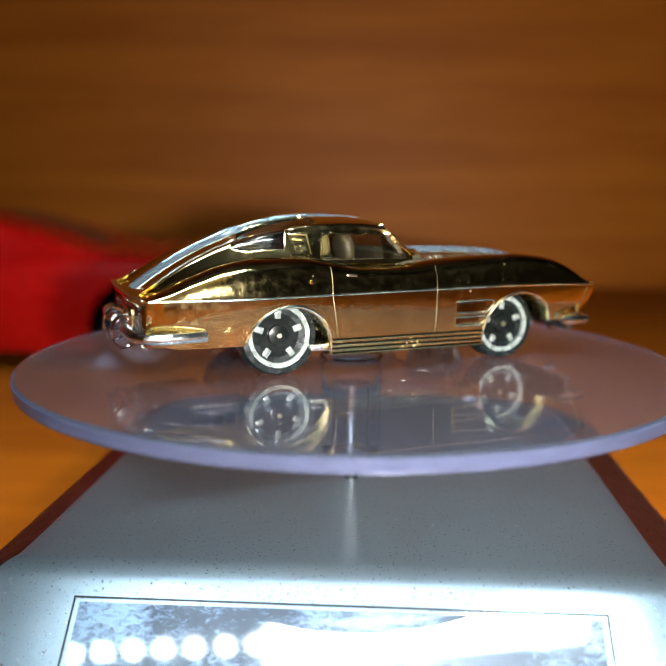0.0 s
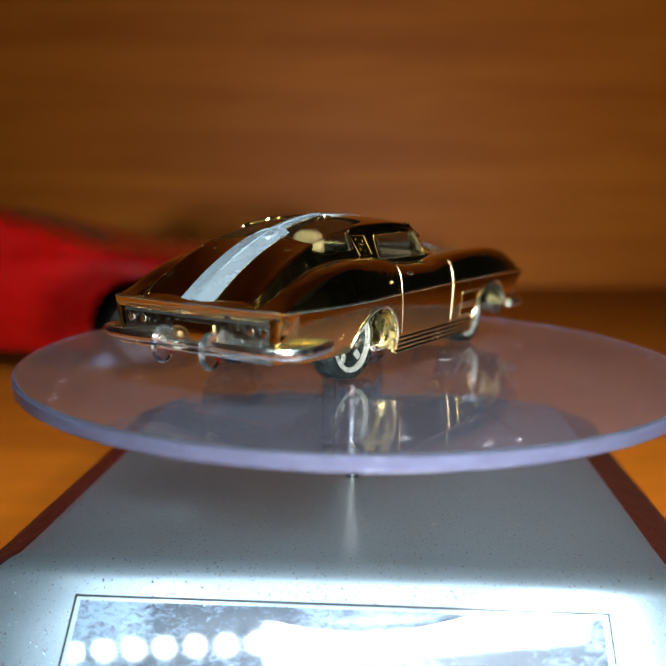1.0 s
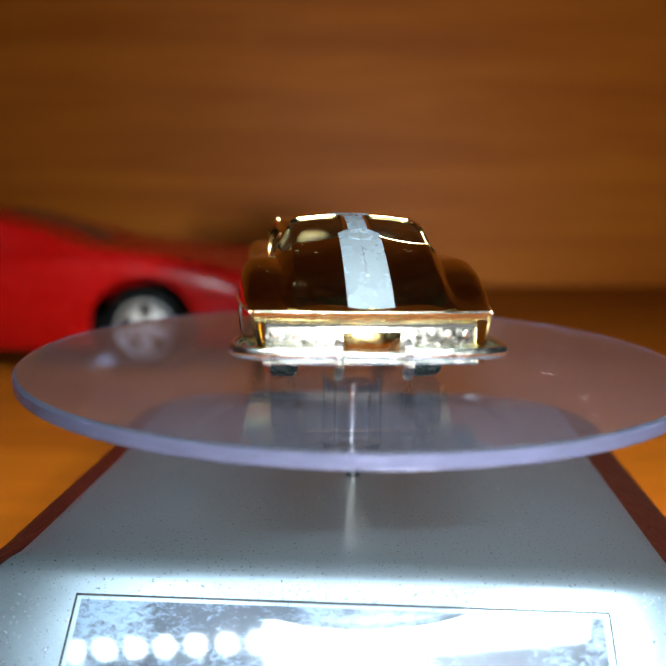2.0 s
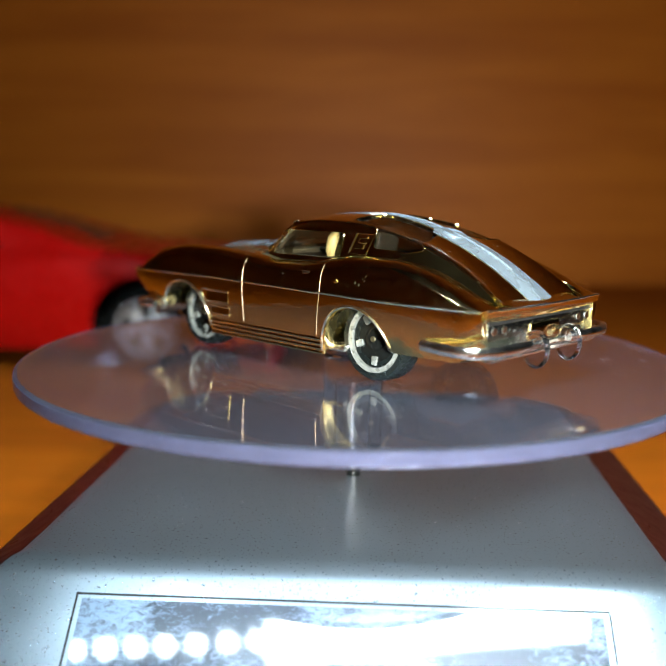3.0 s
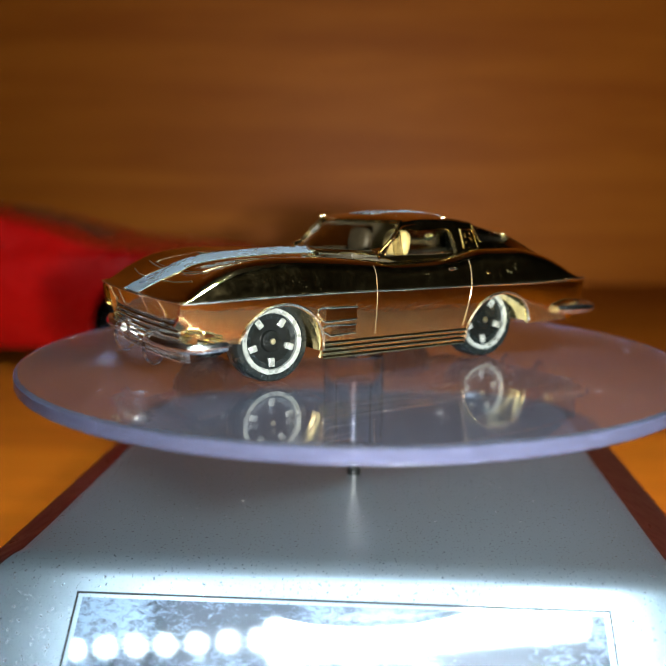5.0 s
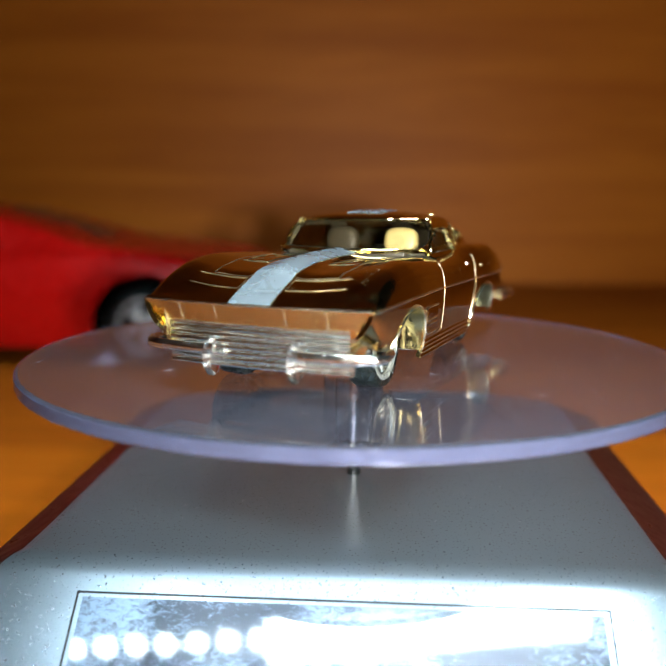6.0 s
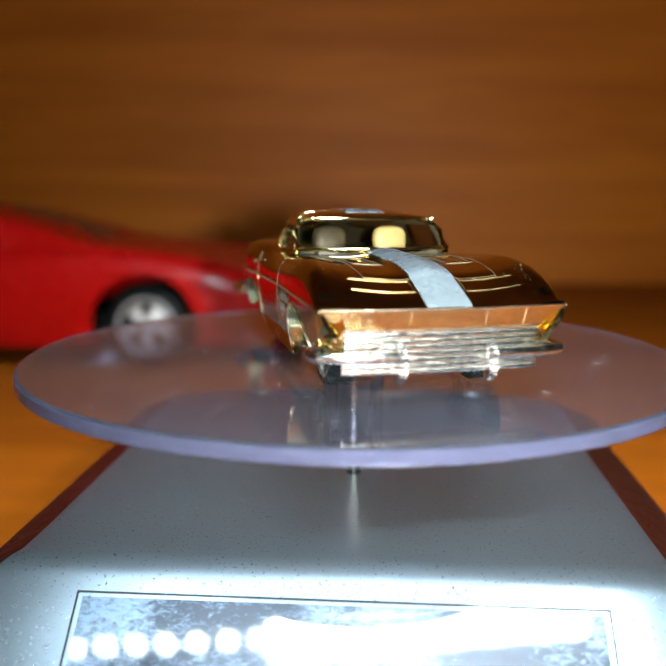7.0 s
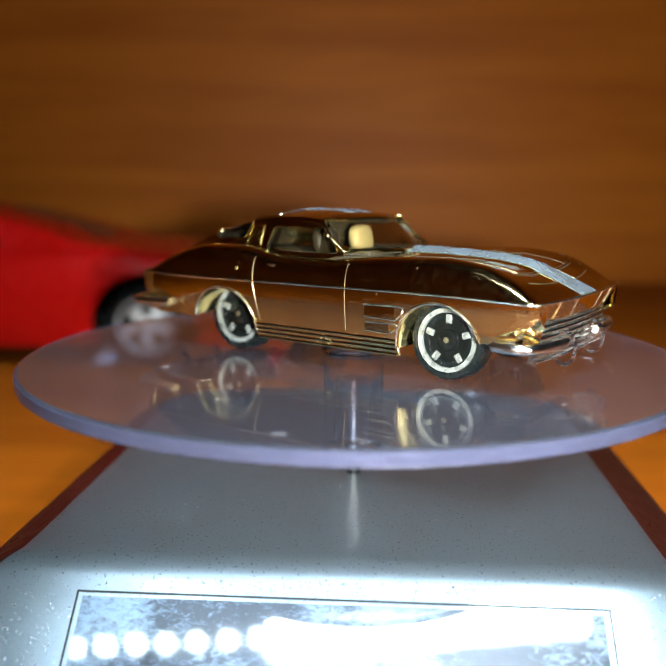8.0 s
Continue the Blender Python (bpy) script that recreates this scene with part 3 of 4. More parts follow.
def toy_car():
    car = tagged(new("toy_car"), "gold chrome toy sports coupe with silver stripe on clear plate", "toy car")
    car.matrix_world = pose(0, 0, DISC_Z)
    # lower body shell
    bm = bmesh.new()
    rows = []
    for x in stations(-34.8, 36, 110, 0.35):
        half = section(x)
        full = [(y, z) for y, z in half] + [(-y, z) for y, z in half[-2::-1]]
        rows.append([(bow(x, y), y, z) for y, z in full])
    vs = grid(bm, rows)
    # fascias that hang from the nose and tail creases
    solid(bm, 0.5)
    body = part("body", bm, GOLD, car)
    arches = []
    for cx, cz, r in ((21.0, 4.6, 6.15), (-16.0, 4.1, 6.2)):
        c = bmesh.new()
        lathe(c, [(0, -30), (r, -30), (r, 30), (0, 30)], 64, Matrix.Translation((cx, 0, cz)) @ Matrix.Rotation(radians(90), 4, "X"))
        arches.append(c)
    cut(body, arches)
    # cabin shell with its window openings, their bright edges, and a dark lining
    bm = bmesh.new()
    loops = cabin_sheet(bm, 190, 128, 0.0)
    solid(bm, 0.4)
    part("cabin", bm, GOLD, car)
    for chain in loops:
        bm = bmesh.new()
        for _ in range(2):
            chain = [chain[0]] + [(a + 2 * b + c) / 4 for a, b, c in zip(chain, chain[1:], chain[2:])] + [chain[-1]]
        if sum(p.x for p in chain) / len(chain) < -8:
            chain = [p - Vector((0, 0, 0.04)) for p in chain]
        tube(bm, chain, 0.10)
        part("window_trim", bm, GOLD, car)
    bm = bmesh.new()
    cabin_sheet(bm, 90, 64, 0.6)
    part("headlining", bm, CABIN, car, "dark inside of the roof")
    # glass behind the openings
    def glass(name, xs, v0, v1, label, n=24):
        g = bmesh.new()
        pts = []
        for x in xs:
            row = []
            for i in range(n + 1):
                p = roof_at(x, v0 + (v1 - v0) * i / n)
                row.append((p.x - (0.32 if x > 1 else 0), p.y * 0.972, p.z - 0.28))
            pts.append(row)
        grid(g, pts)
        solid(g, 0.12)
        part(name, g, REARGLASS if name == "rear_window" else GLASS, car, label).visible_shadow = False
    glass("windscreen", [9.2 - 9.0 * i / 20 for i in range(21)], -0.92, 0.92, "clear smoked plastic windscreen")
    glass("side_window", [4.2 - 14.5 * i / 20 for i in range(21)], 0.58, 0.97, "clear smoked side window")
    glass("side_window", [4.2 - 14.5 * i / 20 for i in range(21)], -0.58, -0.97, "clear smoked side window")
    glass("rear_window", [-8.6 - 14.6 * i / 24 for i in range(25)], 0.05, 0.93, "smoked half of the split rear window")
    glass("rear_window", [-8.6 - 14.6 * i / 24 for i in range(25)], -0.05, -0.93, "smoked half of the split rear window")
    # interior
    bm = bmesh.new()
    box(bm, -21, 8.0, -10.2, 10.2, 15.0, 15.75, 0.2)
    part("interior_tray", bm, CABIN, car, "dark interior floor")
    for sgn in (1, -1):
        bm = bmesh.new()
        bmesh.ops.create_uvsphere(bm, u_segments=24, v_segments=14, radius=1.0)
        for v in bm.verts:
            v.co = Vector([math.copysign(abs(c) ** 0.7, c) for c in v.co])
        bmesh.ops.transform(bm, verts=bm.verts, matrix=Matrix.Translation((-3.9, sgn * 4.9, 17.3)) @ Matrix.Rotation(radians(-10), 4, "Y") @ Matrix.Diagonal((1.1, 2.7, 2.2, 1)))
        part("seat", bm, CREAM if sgn > 0 else CABIN, car, "cream plastic seat back" if sgn > 0 else "dark seat back")
    bm = bmesh.new()
    box(bm, 4.0, 7.0, -9.2, 9.2, 15.6, 16.5, 0.4)
    part("dashboard", bm, CABIN, car, "dark dashboard")
    # bonnet panels, headlamp door lines and scuttle vents
    for sgn in (1, -1):
        for name, line, r in (("bonnet_panel", ((13.5, 4.6), (13.0, 8.6), (22.5, 8.0), (22.5, 4.4), (13.5, 4.6)), 0.13),
                              ("bonnet_panel", ((15.0, 5.5), (14.8, 7.7), (20.8, 7.3), (20.8, 5.4), (15.0, 5.5)), 0.10),
                              ("headlamp_edge", ((30.2, 3.2), (30.0, 6.5), (29.6, 10.4)), 0.15),
                              ("headlamp_edge", ((32.9, 3.2), (32.7, 6.5), (32.0, 10.6)), 0.15),
                              ("headlamp_edge", ((32.9, 3.2), (31.5, 3.2), (30.2, 3.2)), 0.11),
                              ("bonnet_edge", ((9.6, 9.9), (14.0, 9.3), (20.0, 8.95), (26.0, 8.7), (29.3, 8.5)), 0.11),
                              ("bonnet_edge", ((29.6, 2.9), (29.5, 5.6), (29.3, 8.5)), 0.10),
                              ("scuttle_vent", ((10.6, 2.9), (10.2, 5.0), (9.0, 8.2)), 0.14),
                              ("scuttle_vent", ((11.6, 3.0), (11.2, 5.2), (10.2, 8.0)), 0.14)):
            bm = bmesh.new()
            dense = []
            for (xa, ya), (xb, yb) in zip(line, line[1:]):
                dense += [(xa + (xb - xa) * q / 6, ya + (yb - ya) * q / 6) for q in range(7)]
            dense = [p for n, p in enumerate(dense) if n == 0 or p != dense[n - 1]]
            tube(bm, [(bow(x, y), sgn * y, top_z(x, y) + 0.03) for x, y in dense], 0.5 * r)
            part(name, bm, EDGE, car)
    # silver stripe over bonnet, roof and tail
    bm = bmesh.new()
    grid(bm, [[(bow(x, y), y, top_z(x, y) + 0.05) for y in [-2.75 + 5.5 * j / 12 for j in range(13)]] for x in stations(9.2, 35.8, 60, 0.3)])
    solid(bm, -0.04)
    part("bonnet_stripe", bm, STRIPE, car, "pale silver painted stripe")
    bm = bmesh.new()
    rows = []
    for x in stations(-34.7, -0.6, 80, 0.1):
        hw = 2.9 if x > -7.5 else (1.3 if -18.2 < x < -9.2 else 2.75)
        if -9.2 <= x <= -7.5:
            hw = 1.3 + 1.6 * (x + 9.2) / 1.7
        if -18.9 <= x <= -18.2:
            hw = 2.75 - 1.45 * (x + 18.9) / 0.7
        row = []
        for j in range(13):
            y = -hw + 2 * hw * j / 12
            v = 0.5 * y / (0.97 * roof_w(x))
            p = roof_at(x, v)
            row.append((p.x, p.y, p.z + 0.05))
        rows.append(row)
    grid(bm, rows)
    solid(bm, -0.04)
    part("roof_stripe", bm, STRIPE, car, "pale silver painted stripe")
    # raised seam down the middle of the rear window, and the round filler cap
    bm = bmesh.new()
    tube(bm, [roof_at(x, 0) + Vector((0, 0, 0.10)) for x in stations(-30, -8, 30, 0)], 0.16)
    part("rear_spine", bm, STRIPE, car)
    bm = bmesh.new()
    p = roof_at(-20.6, 0)
    lathe(bm, [(1.75, -0.25), (1.75, 0.12), (1.5, 0.22), (1.3, 0.14), (0, 0.18)], 32, Matrix.Translation(p) @ Matrix.Rotation(radians(-21), 4, "Y"))
    part("filler_cap", bm, STRIPE, car, "round silver filler cap")
    bead_parts(car)
    nose_and_tail(car)
    # the nose is short: everything ahead of the front axle is drawn in
    for ob in car.children:
        for v in ob.data.vertices:
            if v.co.x > 0.026:
                v.co.x = 0.026 + (v.co.x - 0.026) * 0.87
    wheels(car)
    return car


def on_side(x, z, sgn, off=0.0):
    """A point on the body side."""
    if z <= crease_z(x):
        return (x, sgn * (side_y(x, z) + off), z)
    best = min(section(x)[9:25], key=lambda q: abs(q[1] - z))
    return (x, sgn * (best[0] + off), z)


def bead_parts(car):
    for sgn in (1, -1):
        # pale bead added as the bright highlight line along the crease
        bm = bmesh.new()
        tube(bm, [(bow(x, crease_w(x)), sgn * (crease_w(x) + 0.02), crease_z(x) + 0.02) for x in stations(-34.6, 35.8, 60, 0.2)], 0.17)
        part("crease_highlight", bm, PALEGOLD, car)
        for xt, xb in ((6.6, 6.6), (-9.9, -8.9)):
            bm = bmesh.new()
            zs = [5.9 + 9.6 * i / 24 for i in range(25)]
            tube(bm, [on_side(xb + (xt - xb) * min(1, (z - 5.9) / 5.6), z, sgn, 0.0) for z in zs if z < peak_z(xt) - 0.35], 0.075)
            part("door_seam", bm, EDGE, car)
        # ribbed sill
        for k in range(4):
            z = 3.25 + 0.66 * k
            bm = bmesh.new()
            tube(bm, [(x, sgn * (side_y(x, max(z, low_z(x))) + 0.02), z) for x in [-9.6 + 24.3 * i / 20 for i in range(21)]], 0.2)
            part("sill_rib", bm, GOLD, car)
        # lips of the wheel arches
        for cx, cz, r in ((21.0, 4.6, 6.25), (-16.0, 4.1, 6.3)):
            bm = bmesh.new()
            pts = []
            for i in range(41):
                a = math.pi * (-0.02 + 1.04 * i / 40)
                x, z = cx + r * math.cos(a), cz + r * math.sin(a)
                if z > low_z(x) + 0.1:
                    pts.append((x, sgn * (side_y(x, z) + 0.02), z))
            tube(bm, pts, 0.2)
            part("arch_lip", bm, PALEGOLD, car)
            bm = bmesh.new()
            grid(bm, [[(p[0], sgn * (abs(p[1]) - 0.3 - 5.2 * j / 3), p[2]) for p in pts] for j in range(4)])
            solid(bm, 0.3)
            part("arch_liner", bm, GOLD, car)
        # two vents behind the front wheel
        for x1, z0, z1 in ((16.2, 8.1, 10.0), (15.2, 6.2, 7.6)):
            bm = bmesh.new()
            line = [(9.9, z1 - 0.15), (x1 - 0.6, z1), (x1, z1 - 0.3), (x1 - 0.1, z1 - 0.8), (x1 - 0.8, z0 + 0.3), (x1 - 1.3, z0), (9.9, z0 + 0.1)]
            tube(bm, [on_side(x, z, sgn, 0.02) for x, z in line], 0.15)
            part("fender_vent", bm, PALEGOLD, car)
            bm = bmesh.new()
            rows = [[on_side(9.9 + (x1 - 1.4 - 9.9) * i / 6, z0 + 0.25 + (z1 - z0 - 0.5) * j / 3, sgn, 0.12 * (1 - j / 3)) for i in range(7)] for j in range(4)]
            grid(bm, rows)
            solid(bm, 0.06)
            part("vent_scoop", bm, GOLD, car)
        # door handle
        bm = bmesh.new()
        box(bm, -7.6, -6.0, -0.3, 0.3, -0.28, 0.28, 0.14, 2, Matrix.Translation(on_side(0, 14.1, sgn)))
        part("door_handle", bm, PALEGOLD, car)
        bm = bmesh.new()
        lathe(bm, [(0, 0.25), (0.22, 0.22), (0.32, 0.0), (0.32, -0.3)], 14, Matrix.Translation(on_side(-13.0, 13.5, sgn)) @ Matrix.Rotation(radians(-90 * sgn), 4, "X"))
        part("filler_lock", bm, GOLD, car)
        # vent panel behind the side window
        bm = bmesh.new()
        for line in (((-11.5, 16.9), (-14.5, 16.9), (-14.6, 19.5), (-11.8, 19.5), (-11.5, 16.9)), ((-12.3, 17.6), (-13.7, 17.6), (-13.7, 18.3), (-12.5, 18.4), (-12.5, 18.9), (-13.8, 19.0))):
            pts = []
            for x, z in line:
                zr, zf = roof_z(x), foot_z(x)
                t = (zr - 0.8 - z) / max(0.1, zr - 0.8 - zf)
                pts.append(roof_at(x, sgn * (0.62 + 0.38 * min(1, max(0, (t - 0.16) / 0.84)))))
            tube(bm, pts, 0.16)
        part("roof_vent", bm, GOLD, car)


def nose_and_tail(car):
    # gold band under the nose crease, leaning back
    bm = bmesh.new()
    rows = []
    for j, (dx, z) in enumerate(((0.05, 11.65), (-0.1, 11.3), (-0.75, 10.0), (-1.05, 9.4))):
        rows.append([(bow(36, y) + dx, y * (1 - 0.035 * j), z) for y in [-15.1 + 30.2 * i / 30 for i in range(31)]])
    grid(bm, rows)
    solid(bm, 0.8)
    part("nose_band", bm, GOLD, car)
    # pale bead painting the highlight along the nose edge
    bm = bmesh.new()
    tube(bm, [(bow(36, y) + 0.05, y, 11.74) for y in [-15.0 + 30.0 * i / 40 for i in range(41)]], 0.17)
    part("nose_highlight", bm, PALEGOLD, car)
    for y in (-9.7, -4.6, 4.6, 9.7):
        bm = bmesh.new()
        tube(bm, [(bow(36, y) + dx, y, z) for dx, z in ((0.1, 11.6), (-0.12, 11.3), (-0.77, 10.0), (-1.0, 9.5))], 0.12)
        part("nose_ridge", bm, PALEGOLD, car)
    # the same added highlight line along the tail lip
    bm = bmesh.new()
    tube(bm, [(bow(-34.9, y) - 0.3, y, 11.66) for y in [-13.5 + 27 * i / 40 for i in range(41)]], 0.16)
    part("tail_highlight", bm, PALEGOLD, car)
    # grille: backing and bars
    bm = bmesh.new()
    grid(bm, [[(bow(36, y) - 2.2 + (z - 6) * 0.06, y, z) for y in [-12.2 + 24.4 * i / 24 for i in range(25)]] for z in (3.9, 6.5, 9.7)])
    solid(bm, 0.8)
    part("grille", bm, CHROME, car, "silver chrome grille")
    for k in range(8):
        bm = bmesh.new()
        z = 4.2 + 0.72 * k
        tube(bm, [(bow(36, y) - 1.75 + (z - 6) * 0.06, y, z + 0.02 * math.sin(y * 2.3 + k)) for y in [-12 + 24 * i / 40 for i in range(41)]], 0.22)
        part("grille_bar", bm, CHROME, car, "silver chrome bar")
    # corner blocks each side of the grille
    for sgn in (1, -1):
        bm = bmesh.new()
        rows = []
        for z in (5.6, 7.2, 9.0, 11.4):
            k = (z - 5.6) / 5.8
            rows.append([(34.9 - 1.2 * (1 - k) + bow(36, 12) - 36 - 0.9 * t - 0.6 * t * t, sgn * (12.0 + (0.9 + 2.2 * k) * t), z) for t in (0, 0.3, 0.6, 0.85, 1.0)])
        grid(bm, rows)
        solid(bm, 0.8 * sgn)
        part("nose_corner", bm, GOLD, car)
        # parking lamp
        bm = bmesh.new()
        box(bm, 29.0, 32.6, -0.35, 0.35, -0.75, 0.75, 0.25, 2, Matrix.Translation((0, sgn * 14.3, 7.6)))
        part("parking_lamp", bm, GOLD, car)
        # front bumper blade, wrapping round the corner
        bm = bmesh.new()
        path = [(36.4, 5.0), (36.6, 7.5), (36.3, 10.5), (35.8, 13.0), (34.9, 15.0), (33.5, 15.7), (31.5, 15.6), (29.4, 15.2)]
        blade(bm, path, sgn, 6.2, 0.65, 0.55)
        part("front_bumper", bm, CHROME, car, "silver chrome bumper blade")
        bm = bmesh.new()
        fin(bm, 36.3, sgn * 5.6, 5.2, 2.4, 1)
        part("overrider", bm, ACRYLIC, car, "clear rounded plastic overrider").visible_shadow = False
        bm = bmesh.new()
        path = [(-36.4, 4.0), (-36.8, 7.0), (-36.7, 10.5), (-36.4, 13.4), (-35.4, 15.4), (-33.4, 16.2), (-30.5, 16.0), (-27.6, 15.4)]
        blade(bm, path, sgn, 7.0, 0.7, 0.55)
        part("rear_bumper", bm, CHROME, car, "silver chrome bumper blade")
        bm = bmesh.new()
        fin(bm, -36.8, sgn * 4.0, 6.3, 2.4, -1)
        part("overrider", bm, ACRYLIC, car, "clear rounded plastic overrider").visible_shadow = False
        # round tail lamps, two a side
        for y in (9.0, 11.2):
            bm = bmesh.new()
            lathe(bm, [(0, 0.45), (0.5, 0.4), (0.6, 0.15), (0.8, 0.3), (0.95, 0.2), (0.95, -0.3)], 20, Matrix.Translation((-34.6, sgn * y, 9.0)) @ Matrix.Rotation(radians(-90), 4, "Y"))
            part("tail_lamp", bm, CHROME, car)
    # tail: gold lip, chrome panel, lower valance, plate
    bm = bmesh.new()
    rows = []
    for dx, z in ((0.0, 11.75), (-0.35, 11.5), (-0.25, 10.9), (0.4, 10.2)):
        rows.append([(bow(-34.9, y) + dx, y, z) for y in [-13.5 + 27 * i / 30 for i in range(31)]])
    grid(bm, rows)
    solid(bm, 0.6)
    part("tail_lip", bm, GOLD, car)
    bm = bmesh.new()
    box(bm, -34.9, -33.0, -12.4, 12.4, 5.4, 10.1, 0.3)
    part("tail_panel", bm, DARKCHROME, car, "silver chrome rear panel")
    bm = bmesh.new()
    box(bm, -35.3, -34.8, -3.4, 3.4, 6.9, 9.3, 0.2)
    part("plate_recess", bm, GOLD, car)
    # solid dark strip that paints the shade between lip and panel
    bm = bmesh.new()
    box(bm, -34.95, -34.2, -12.3, 12.3, 9.75, 10.25, 0.1)
    part("tail_gap_shade", bm, GAP, car, "dark strip standing in for the shade under the tail lip", smooth=False)
    for k in range(2):
        bm = bmesh.new()
        tube(bm, [(-35.2, y, 5.7 + 0.7 * k) for y in (-12.6, -6, 0, 6, 12.6)], 0.33)
        part("tail_valance", bm, CHROME, car)
    for sgn in (1, -1):
        bm = bmesh.new()
        rows = [[(-34.6 + 2.0 * t * t, sgn * (12.2 + (1.0 + 0.8 * k) * t ** 0.6), 5.6 + 5.9 * k) for t in (0, 0.1, 0.3, 0.6, 1.0)] for k in (0, 0.3, 0.6, 1)]
        grid(bm, rows)
        solid(bm, 0.7 * sgn)
        part("tail_corner", bm, GOLD, car)
    # underside
    bm = bmesh.new()
    box(bm, -28, 30, -7.2, 7.2, 4.2, 5.6, 0.4)
    part("chassis", bm, CHROME, car, "cast metal underside")
    bm = bmesh.new()
    box(bm, -12, 12, -12.5, 12.5, 3.4, 4.4, 0.3)
    part("chassis_plate", bm, CHROME, car)


def blade(bm, path, sgn, z, h, thick):
    rows = []
    for i, (x, y) in enumerate(path):
        a, b = Vector(path[max(i - 1, 0)]), Vector(path[min(i + 1, len(path) - 1)])
        d = (b - a).normalized()
        n = Vector((d.y, -d.x)) * (1 if path[0][0] > 0 else -1)
        row = []
        for k in range(10):
            q = 2 * math.pi * k / 10
            row.append(bm.verts.new((x + n.x * thick * math.cos(q), sgn * (y + n.y * thick * math.cos(q)), z + h * math.sin(q))))
        rows.append(row)
    for a, b in zip(rows, rows[1:]):
        for k in range(10):
            bm.faces.new((a[k], a[(k + 1) % 10], b[(k + 1) % 10], b[k]))
    bm.faces.new(rows[0])
    bm.faces.new(rows[-1][::-1])


def fin(bm, x, y, z, r, way):
    """A half-round overrider standing across the bumper."""
    vs = lathe(bm, [(0, -0.55), (r - 0.35, -0.55), (r, -0.2), (r, 0.2), (r - 0.35, 0.55), (0, 0.55)], 28)
    m = Matrix.Translation((x - way * 0.4, y, z)) @ Matrix.Rotation(radians(90), 4, "X") @ Matrix.Diagonal((0.75, 1.0, 1.0, 1.0))
    bmesh.ops.transform(bm, matrix=m, verts=vs)


def wheels(car):
    for x, r in ((20.6, 5.4), (-16.3, 5.65)):
        for sgn in (1, -1):
            m = Matrix.Translation((x, sgn * 9.7, r)) @ Matrix.Rotation(radians(-87 * sgn), 4, "X")
            k = r / 5.5
            bm = bmesh.new()
            lathe(bm, [(4.4 * k, 1.35), (4.55 * k, 1.75), (5.2 * k, 1.7), (5.45 * k, 1.3), (5.5 * k, 0.6), (5.5 * k, -1.4), (5.2 * k, -1.9), (3.0 * k, -1.9), (3.0 * k, 1.2)], 56, m, True)
            wheel = part("wheel", bm, TYRE, car, "black rubber tyre with a white ring")
            bm = bmesh.new()
            lathe(bm, [(4.5 * k, 1.30), (4.42 * k, 1.72), (3.78 * k, 1.66), (3.73 * k, 1.2)], 56, m, True)
            part("white_ring", bm, WHITE, wheel, "worn white ring")
            bm = bmesh.new()
            lathe(bm, [(0, 1.1), (3.8 * k, 1.1), (3.8 * k, 0.2), (0, 0.2)], 48, m)
            part("rim", bm, BLACK, wheel, "black rim")
            for j in range(5):
                bm = bmesh.new()
                box(bm, 2.25 * k, 3.5 * k, -0.46 * k, 0.46 * k, 0.9, 1.42, 0.15, 2, m @ Matrix.Rotation(2 * math.pi * (j + 0.25) / 5, 4, "Z"))
                part("spoke_window", bm, WHITE, wheel, "white foil patch between spokes")
            bm = bmesh.new()
            lathe(bm, [(0, 1.75), (0.9 * k, 1.72), (1.4 * k, 1.6), (1.5 * k, 1.2), (1.5 * k, 1.0)], 32, m)
            part("hub_cap", bm, BLACK, wheel)
            bm = bmesh.new()
            lathe(bm, [(0, 2.0), (0.35, 1.95), (0.45, 1.7)], 14, m)
            part("axle_end", bm, BRASS, wheel, "brass axle end")
        bm = bmesh.new()
        lathe(bm, [(0, -9.5), (0.5, -9.5), (0.5, 9.5), (0, 9.5)], 12, Matrix.Translation((x, 0, r)) @ Matrix.Rotation(radians(90), 4, "X"))
        part("axle", bm, CHROME, car)


toy = toy_car()


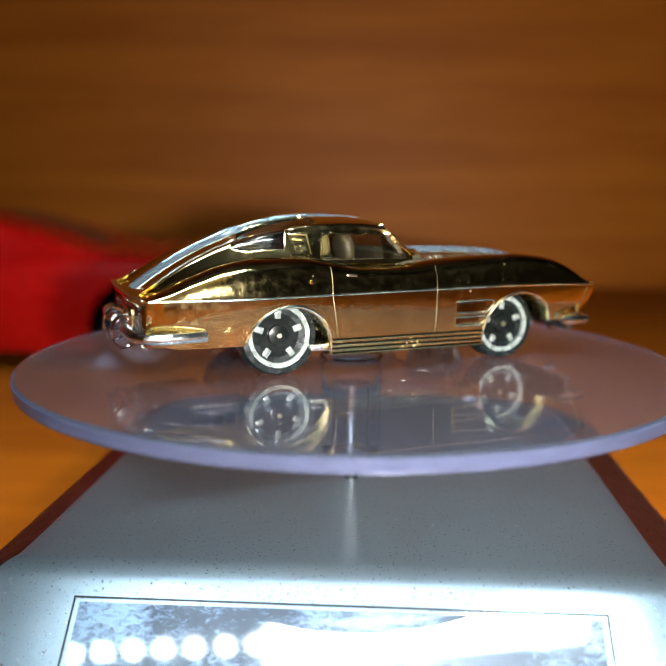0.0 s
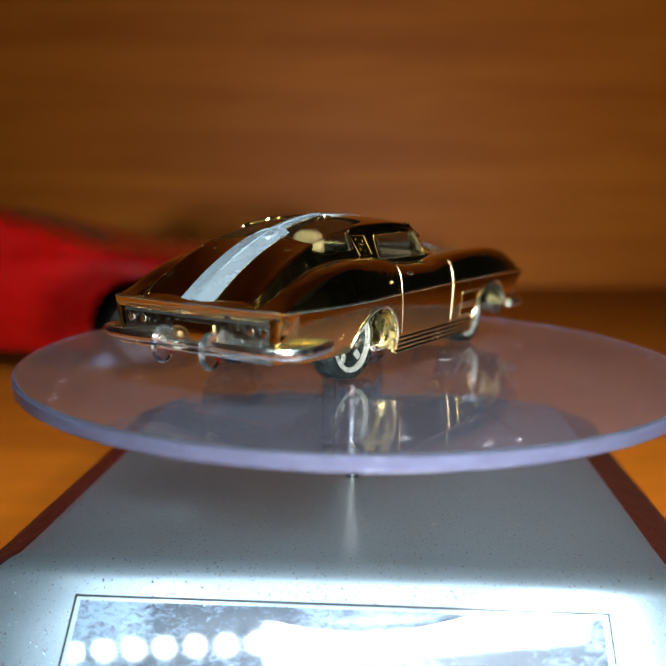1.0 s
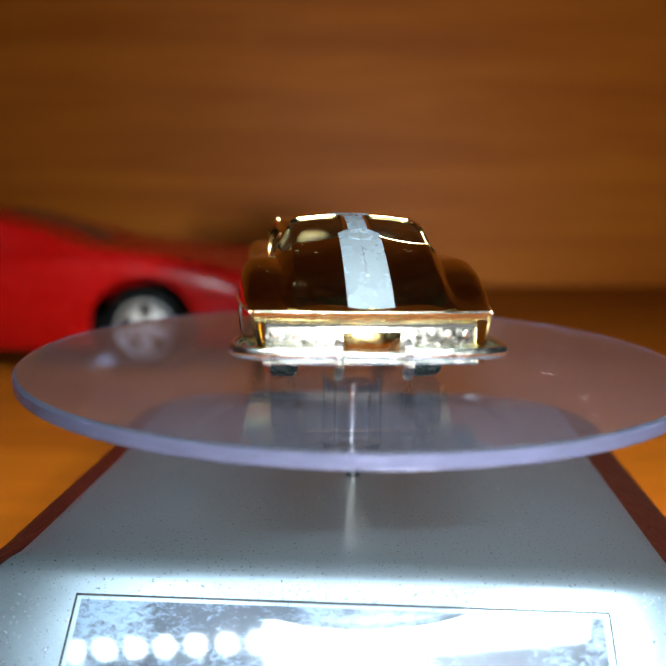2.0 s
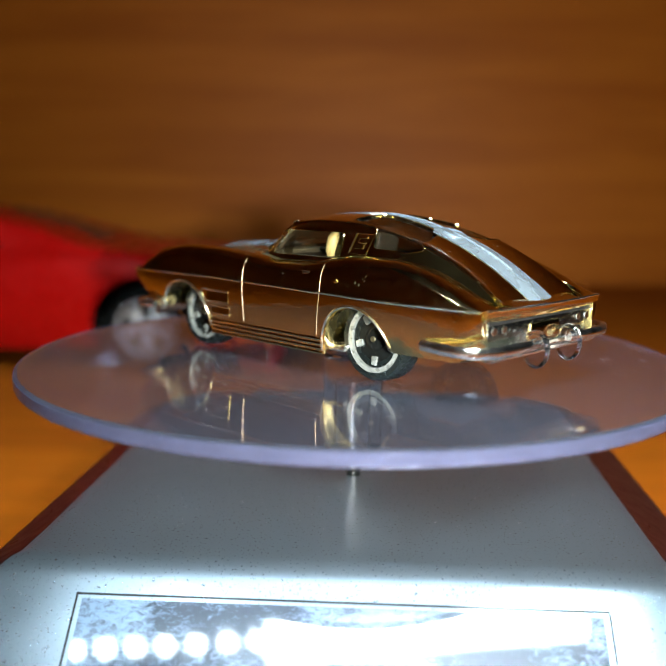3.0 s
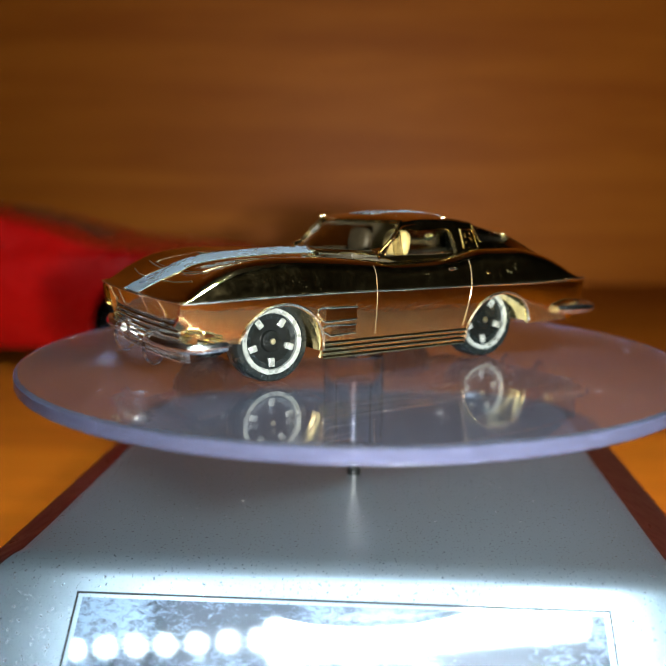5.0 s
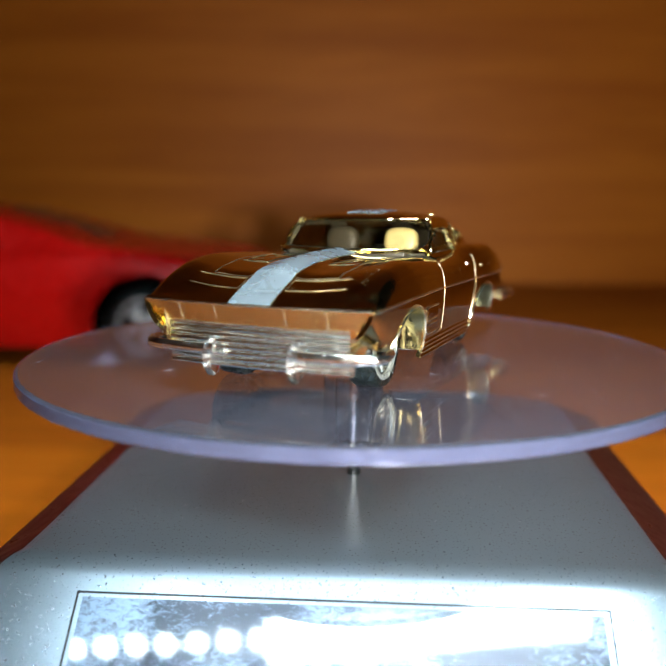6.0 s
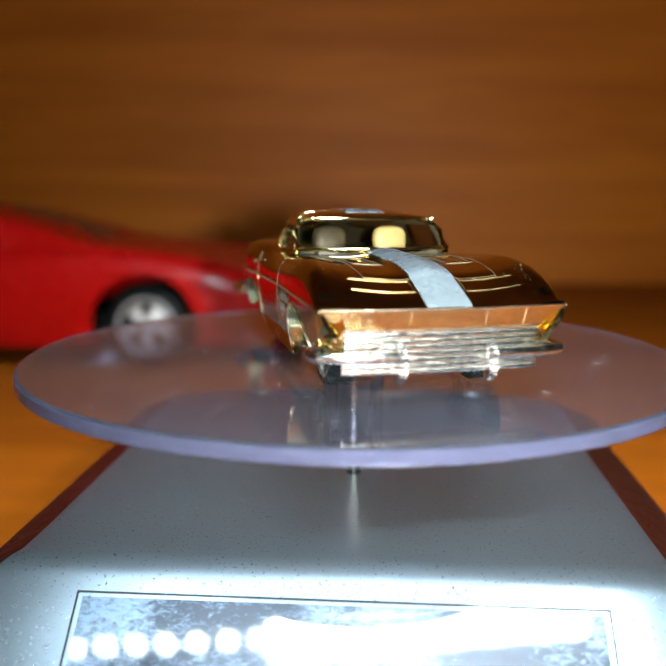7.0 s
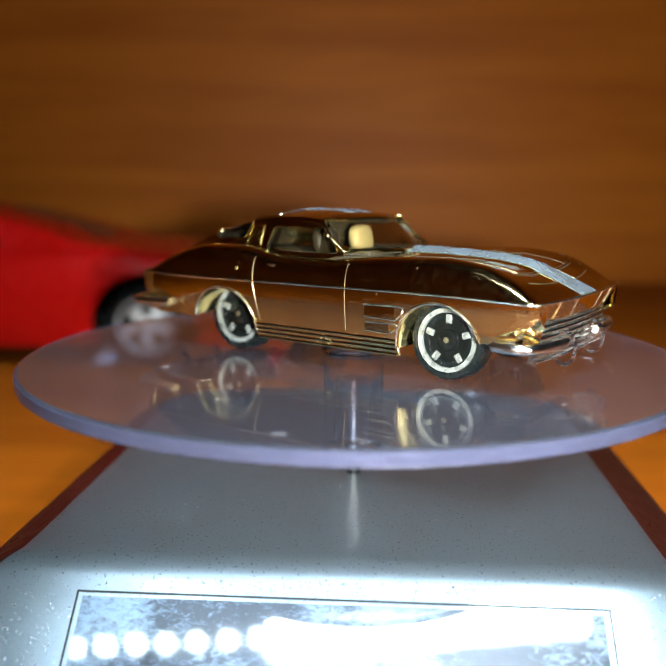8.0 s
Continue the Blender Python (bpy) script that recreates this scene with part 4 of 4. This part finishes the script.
# ---- the red model car behind ----
def red_car():
    car = tagged(new("red_model_car"), "larger red model sports car parked on the wooden table", "model car")
    car.matrix_world = pose(-0.1715, 0.262, 0, 0, 0, -4)
    top = curve([(150, 30), (146, 36), (135, 41), (110, 46.5), (80, 51), (62, 53), (40, 60), (10, 67), (-20, 69), (-55, 66), (-90, 58), (-120, 52), (-135, 46), (-140, 34)])
    belt = curve([(150, 26), (140, 36), (110, 45), (60, 50), (0, 49), (-60, 50), (-110, 50), (-140, 36)])
    half = curve([(150, 32), (140, 44), (110, 51), (60, 51), (-80, 52), (-120, 50), (-140, 44)])
    bm = bmesh.new()
    rows = []
    for x in stations(-140, 150, 90, 0.3):
        w, b, t = half(x), belt(x), top(x)
        tw = w * (0.72 if t - b > 10 else 0.72 + 0.2 * (10 - max(0, t - b)) / 10)
        line = [(w - 4, 9), (w - 1, 16), (w, 28), (w - 1.0, b - 6), (w - 4, b - 1.5), (w - 8, b + 0.5)]
        line += [(tw + (w - 8 - tw) * 0.5, b + (t - b) * 0.55), (tw, b + (t - b) * 0.9), (tw * 0.7, t), (0, t + 0.8)]
        rows.append([(x, y, z) for y, z in line] + [(x, -y, z) for y, z in line[-2::-1]])
    grid(bm, rows)
    bmesh.ops.smooth_vert(bm, verts=bm.verts[:], factor=0.3, use_axis_x=False, use_axis_y=True, use_axis_z=True)
    solid(bm, 2.0)
    body = part("body", bm, RED, car)
    c = []
    for cx in (88, -78):
        k = bmesh.new()
        lathe(k, [(0, -80), (22.5, -80), (22.5, 80), (0, 80)], 48, Matrix.Translation((cx, 0, 19)) @ Matrix.Rotation(radians(90), 4, "X"))
        c.append(k)
    cut(body, c)
    for cx in (88, -78):
        for sgn in (1, -1):
            m = Matrix.Translation((cx, sgn * 41, 18.4)) @ Matrix.Rotation(radians(-90 * sgn), 4, "X")
            bm = bmesh.new()
            lathe(bm, [(12.5, 6), (14, 8), (17, 7.5), (18.4, 5), (18.4, -7), (16, -9), (10, -9), (10, 5)], 48, m, True)
            wheel = part("wheel", bm, TYRE, car, "black rubber tyre")
            bm = bmesh.new()
            lathe(bm, [(13.2, 6.5), (12.4, 7.6), (11.4, 4.5), (4, 5.8), (3.4, 4.2), (0, 4.2)], 40, m)
            part("rim", bm, ALLOY, wheel, "grey five-spoke rim")
            for j in range(5):
                bm = bmesh.new()
                box(bm, 4.8, 10.0, -2.0, 2.0, 4.8, 5.9, 0.5, 2, m @ Matrix.Rotation(2 * math.pi * j / 5 + 0.31, 4, "Z"))
                part("rim_gap", bm, BLACK, wheel, "dark gap between spokes")
    bm = bmesh.new()
    box(bm, -132, 140, -40, 40, 7, 24, 3)
    part("underbody", bm, BLACK, car, "black underbody")
    for sgn in (1, -1):
        bm = bmesh.new()
        pts = rounded([(26, 52), (8, 60.5), (-35, 61.5), (-60, 53)], 3)
        vs = [bm.verts.new((x, sgn * (half(x) - 8.2 - (z - 50) * 0.52 + 1.0), z)) for x, z in pts]
        bm.faces.new(vs)
        solid(bm, 1.0)
        part("side_window", bm, DARKGLASS, car, "dark side window", smooth=False)
        bm = bmesh.new()
        lathe(bm, [(0, 3), (5, 2), (6.5, 0), (6.5, -3)], 24, Matrix.Translation((139, sgn * 33, 38)) @ Matrix.Rotation(radians(60), 4, "Y"))
        part("headlight", bm, ALLOY, car, "round pale headlight")
    bm = bmesh.new()
    grid(bm, [[(x, y * 24 , top(x) + 1.0 - 2.0 * y * y) for y in (-1, -0.5, 0, 0.5, 1)] for x in (60, 48, 36, 24, 14)])
    solid(bm, 0.6)
    part("windscreen", bm, DARKGLASS, car, "dark windscreen")
    return car


red_car()


def glint_standin():
    """A small crumpled sheet lying on the table, added for a bluish glint."""
    bm = bmesh.new()
    rng = random.Random(3)
    n, m = 9, 7
    grid(bm, [[(-9 + 18 * i / n + rng.uniform(-0.8, 0.8), -6 + 12 * j / m + rng.uniform(-0.7, 0.7),
                0.4 + 5.0 * max(0.0, math.sin(math.pi * i / n) * math.sin(math.pi * j / m)) * rng.uniform(0.45, 1.0)) for i in range(n + 1)] for j in range(m + 1)])
    solid(bm, 0.2)
    ob = part("glint_standin", bm, GLINT, smooth=False)
    ob.matrix_world = pose(-0.108, 0.222, 0.0002)
    return tagged(ob, "small crumpled bluish sheet standing in for a glint", "foil")


glint_standin()


# ---- movement: the plate turns and carries the car ----
def motions():
    wobble = curve([(-0.5, 0.6), (0.0, -0.6), (0.5, -2.8), (1.0, -4.7), (1.5, -4.7), (2.2, -2.6), (3.0, 0.4), (3.5, 3.0), (4.0, 5.2), (4.4, 4.3), (5.4, 0.6), (6.5, -1.9), (7.5, 0.0), (8.0, 2.2)])
    rows_car, rows_plate = [], []
    for i in range(33):
        t = i * 0.25
        a = 24.78 + 37.384 * t + wobble(t)
        # the plate sits a little askew on its spindle, and the spindle on the base
        turn = pose(-0.0003, 0.0004, DISC_Z + 0.0002, -0.148, 0.532, 0) @ pose(0, 0, 0, 0, 0, a) @ pose(0, 0, 0, 0.262, -0.139, 0)
        rows_car.append((t, turn @ pose(0.00082, 0.00155, 0)))
        rows_plate.append((t, turn))
    walk(toy, rows_car)
    walk(plate, rows_plate)


motions()
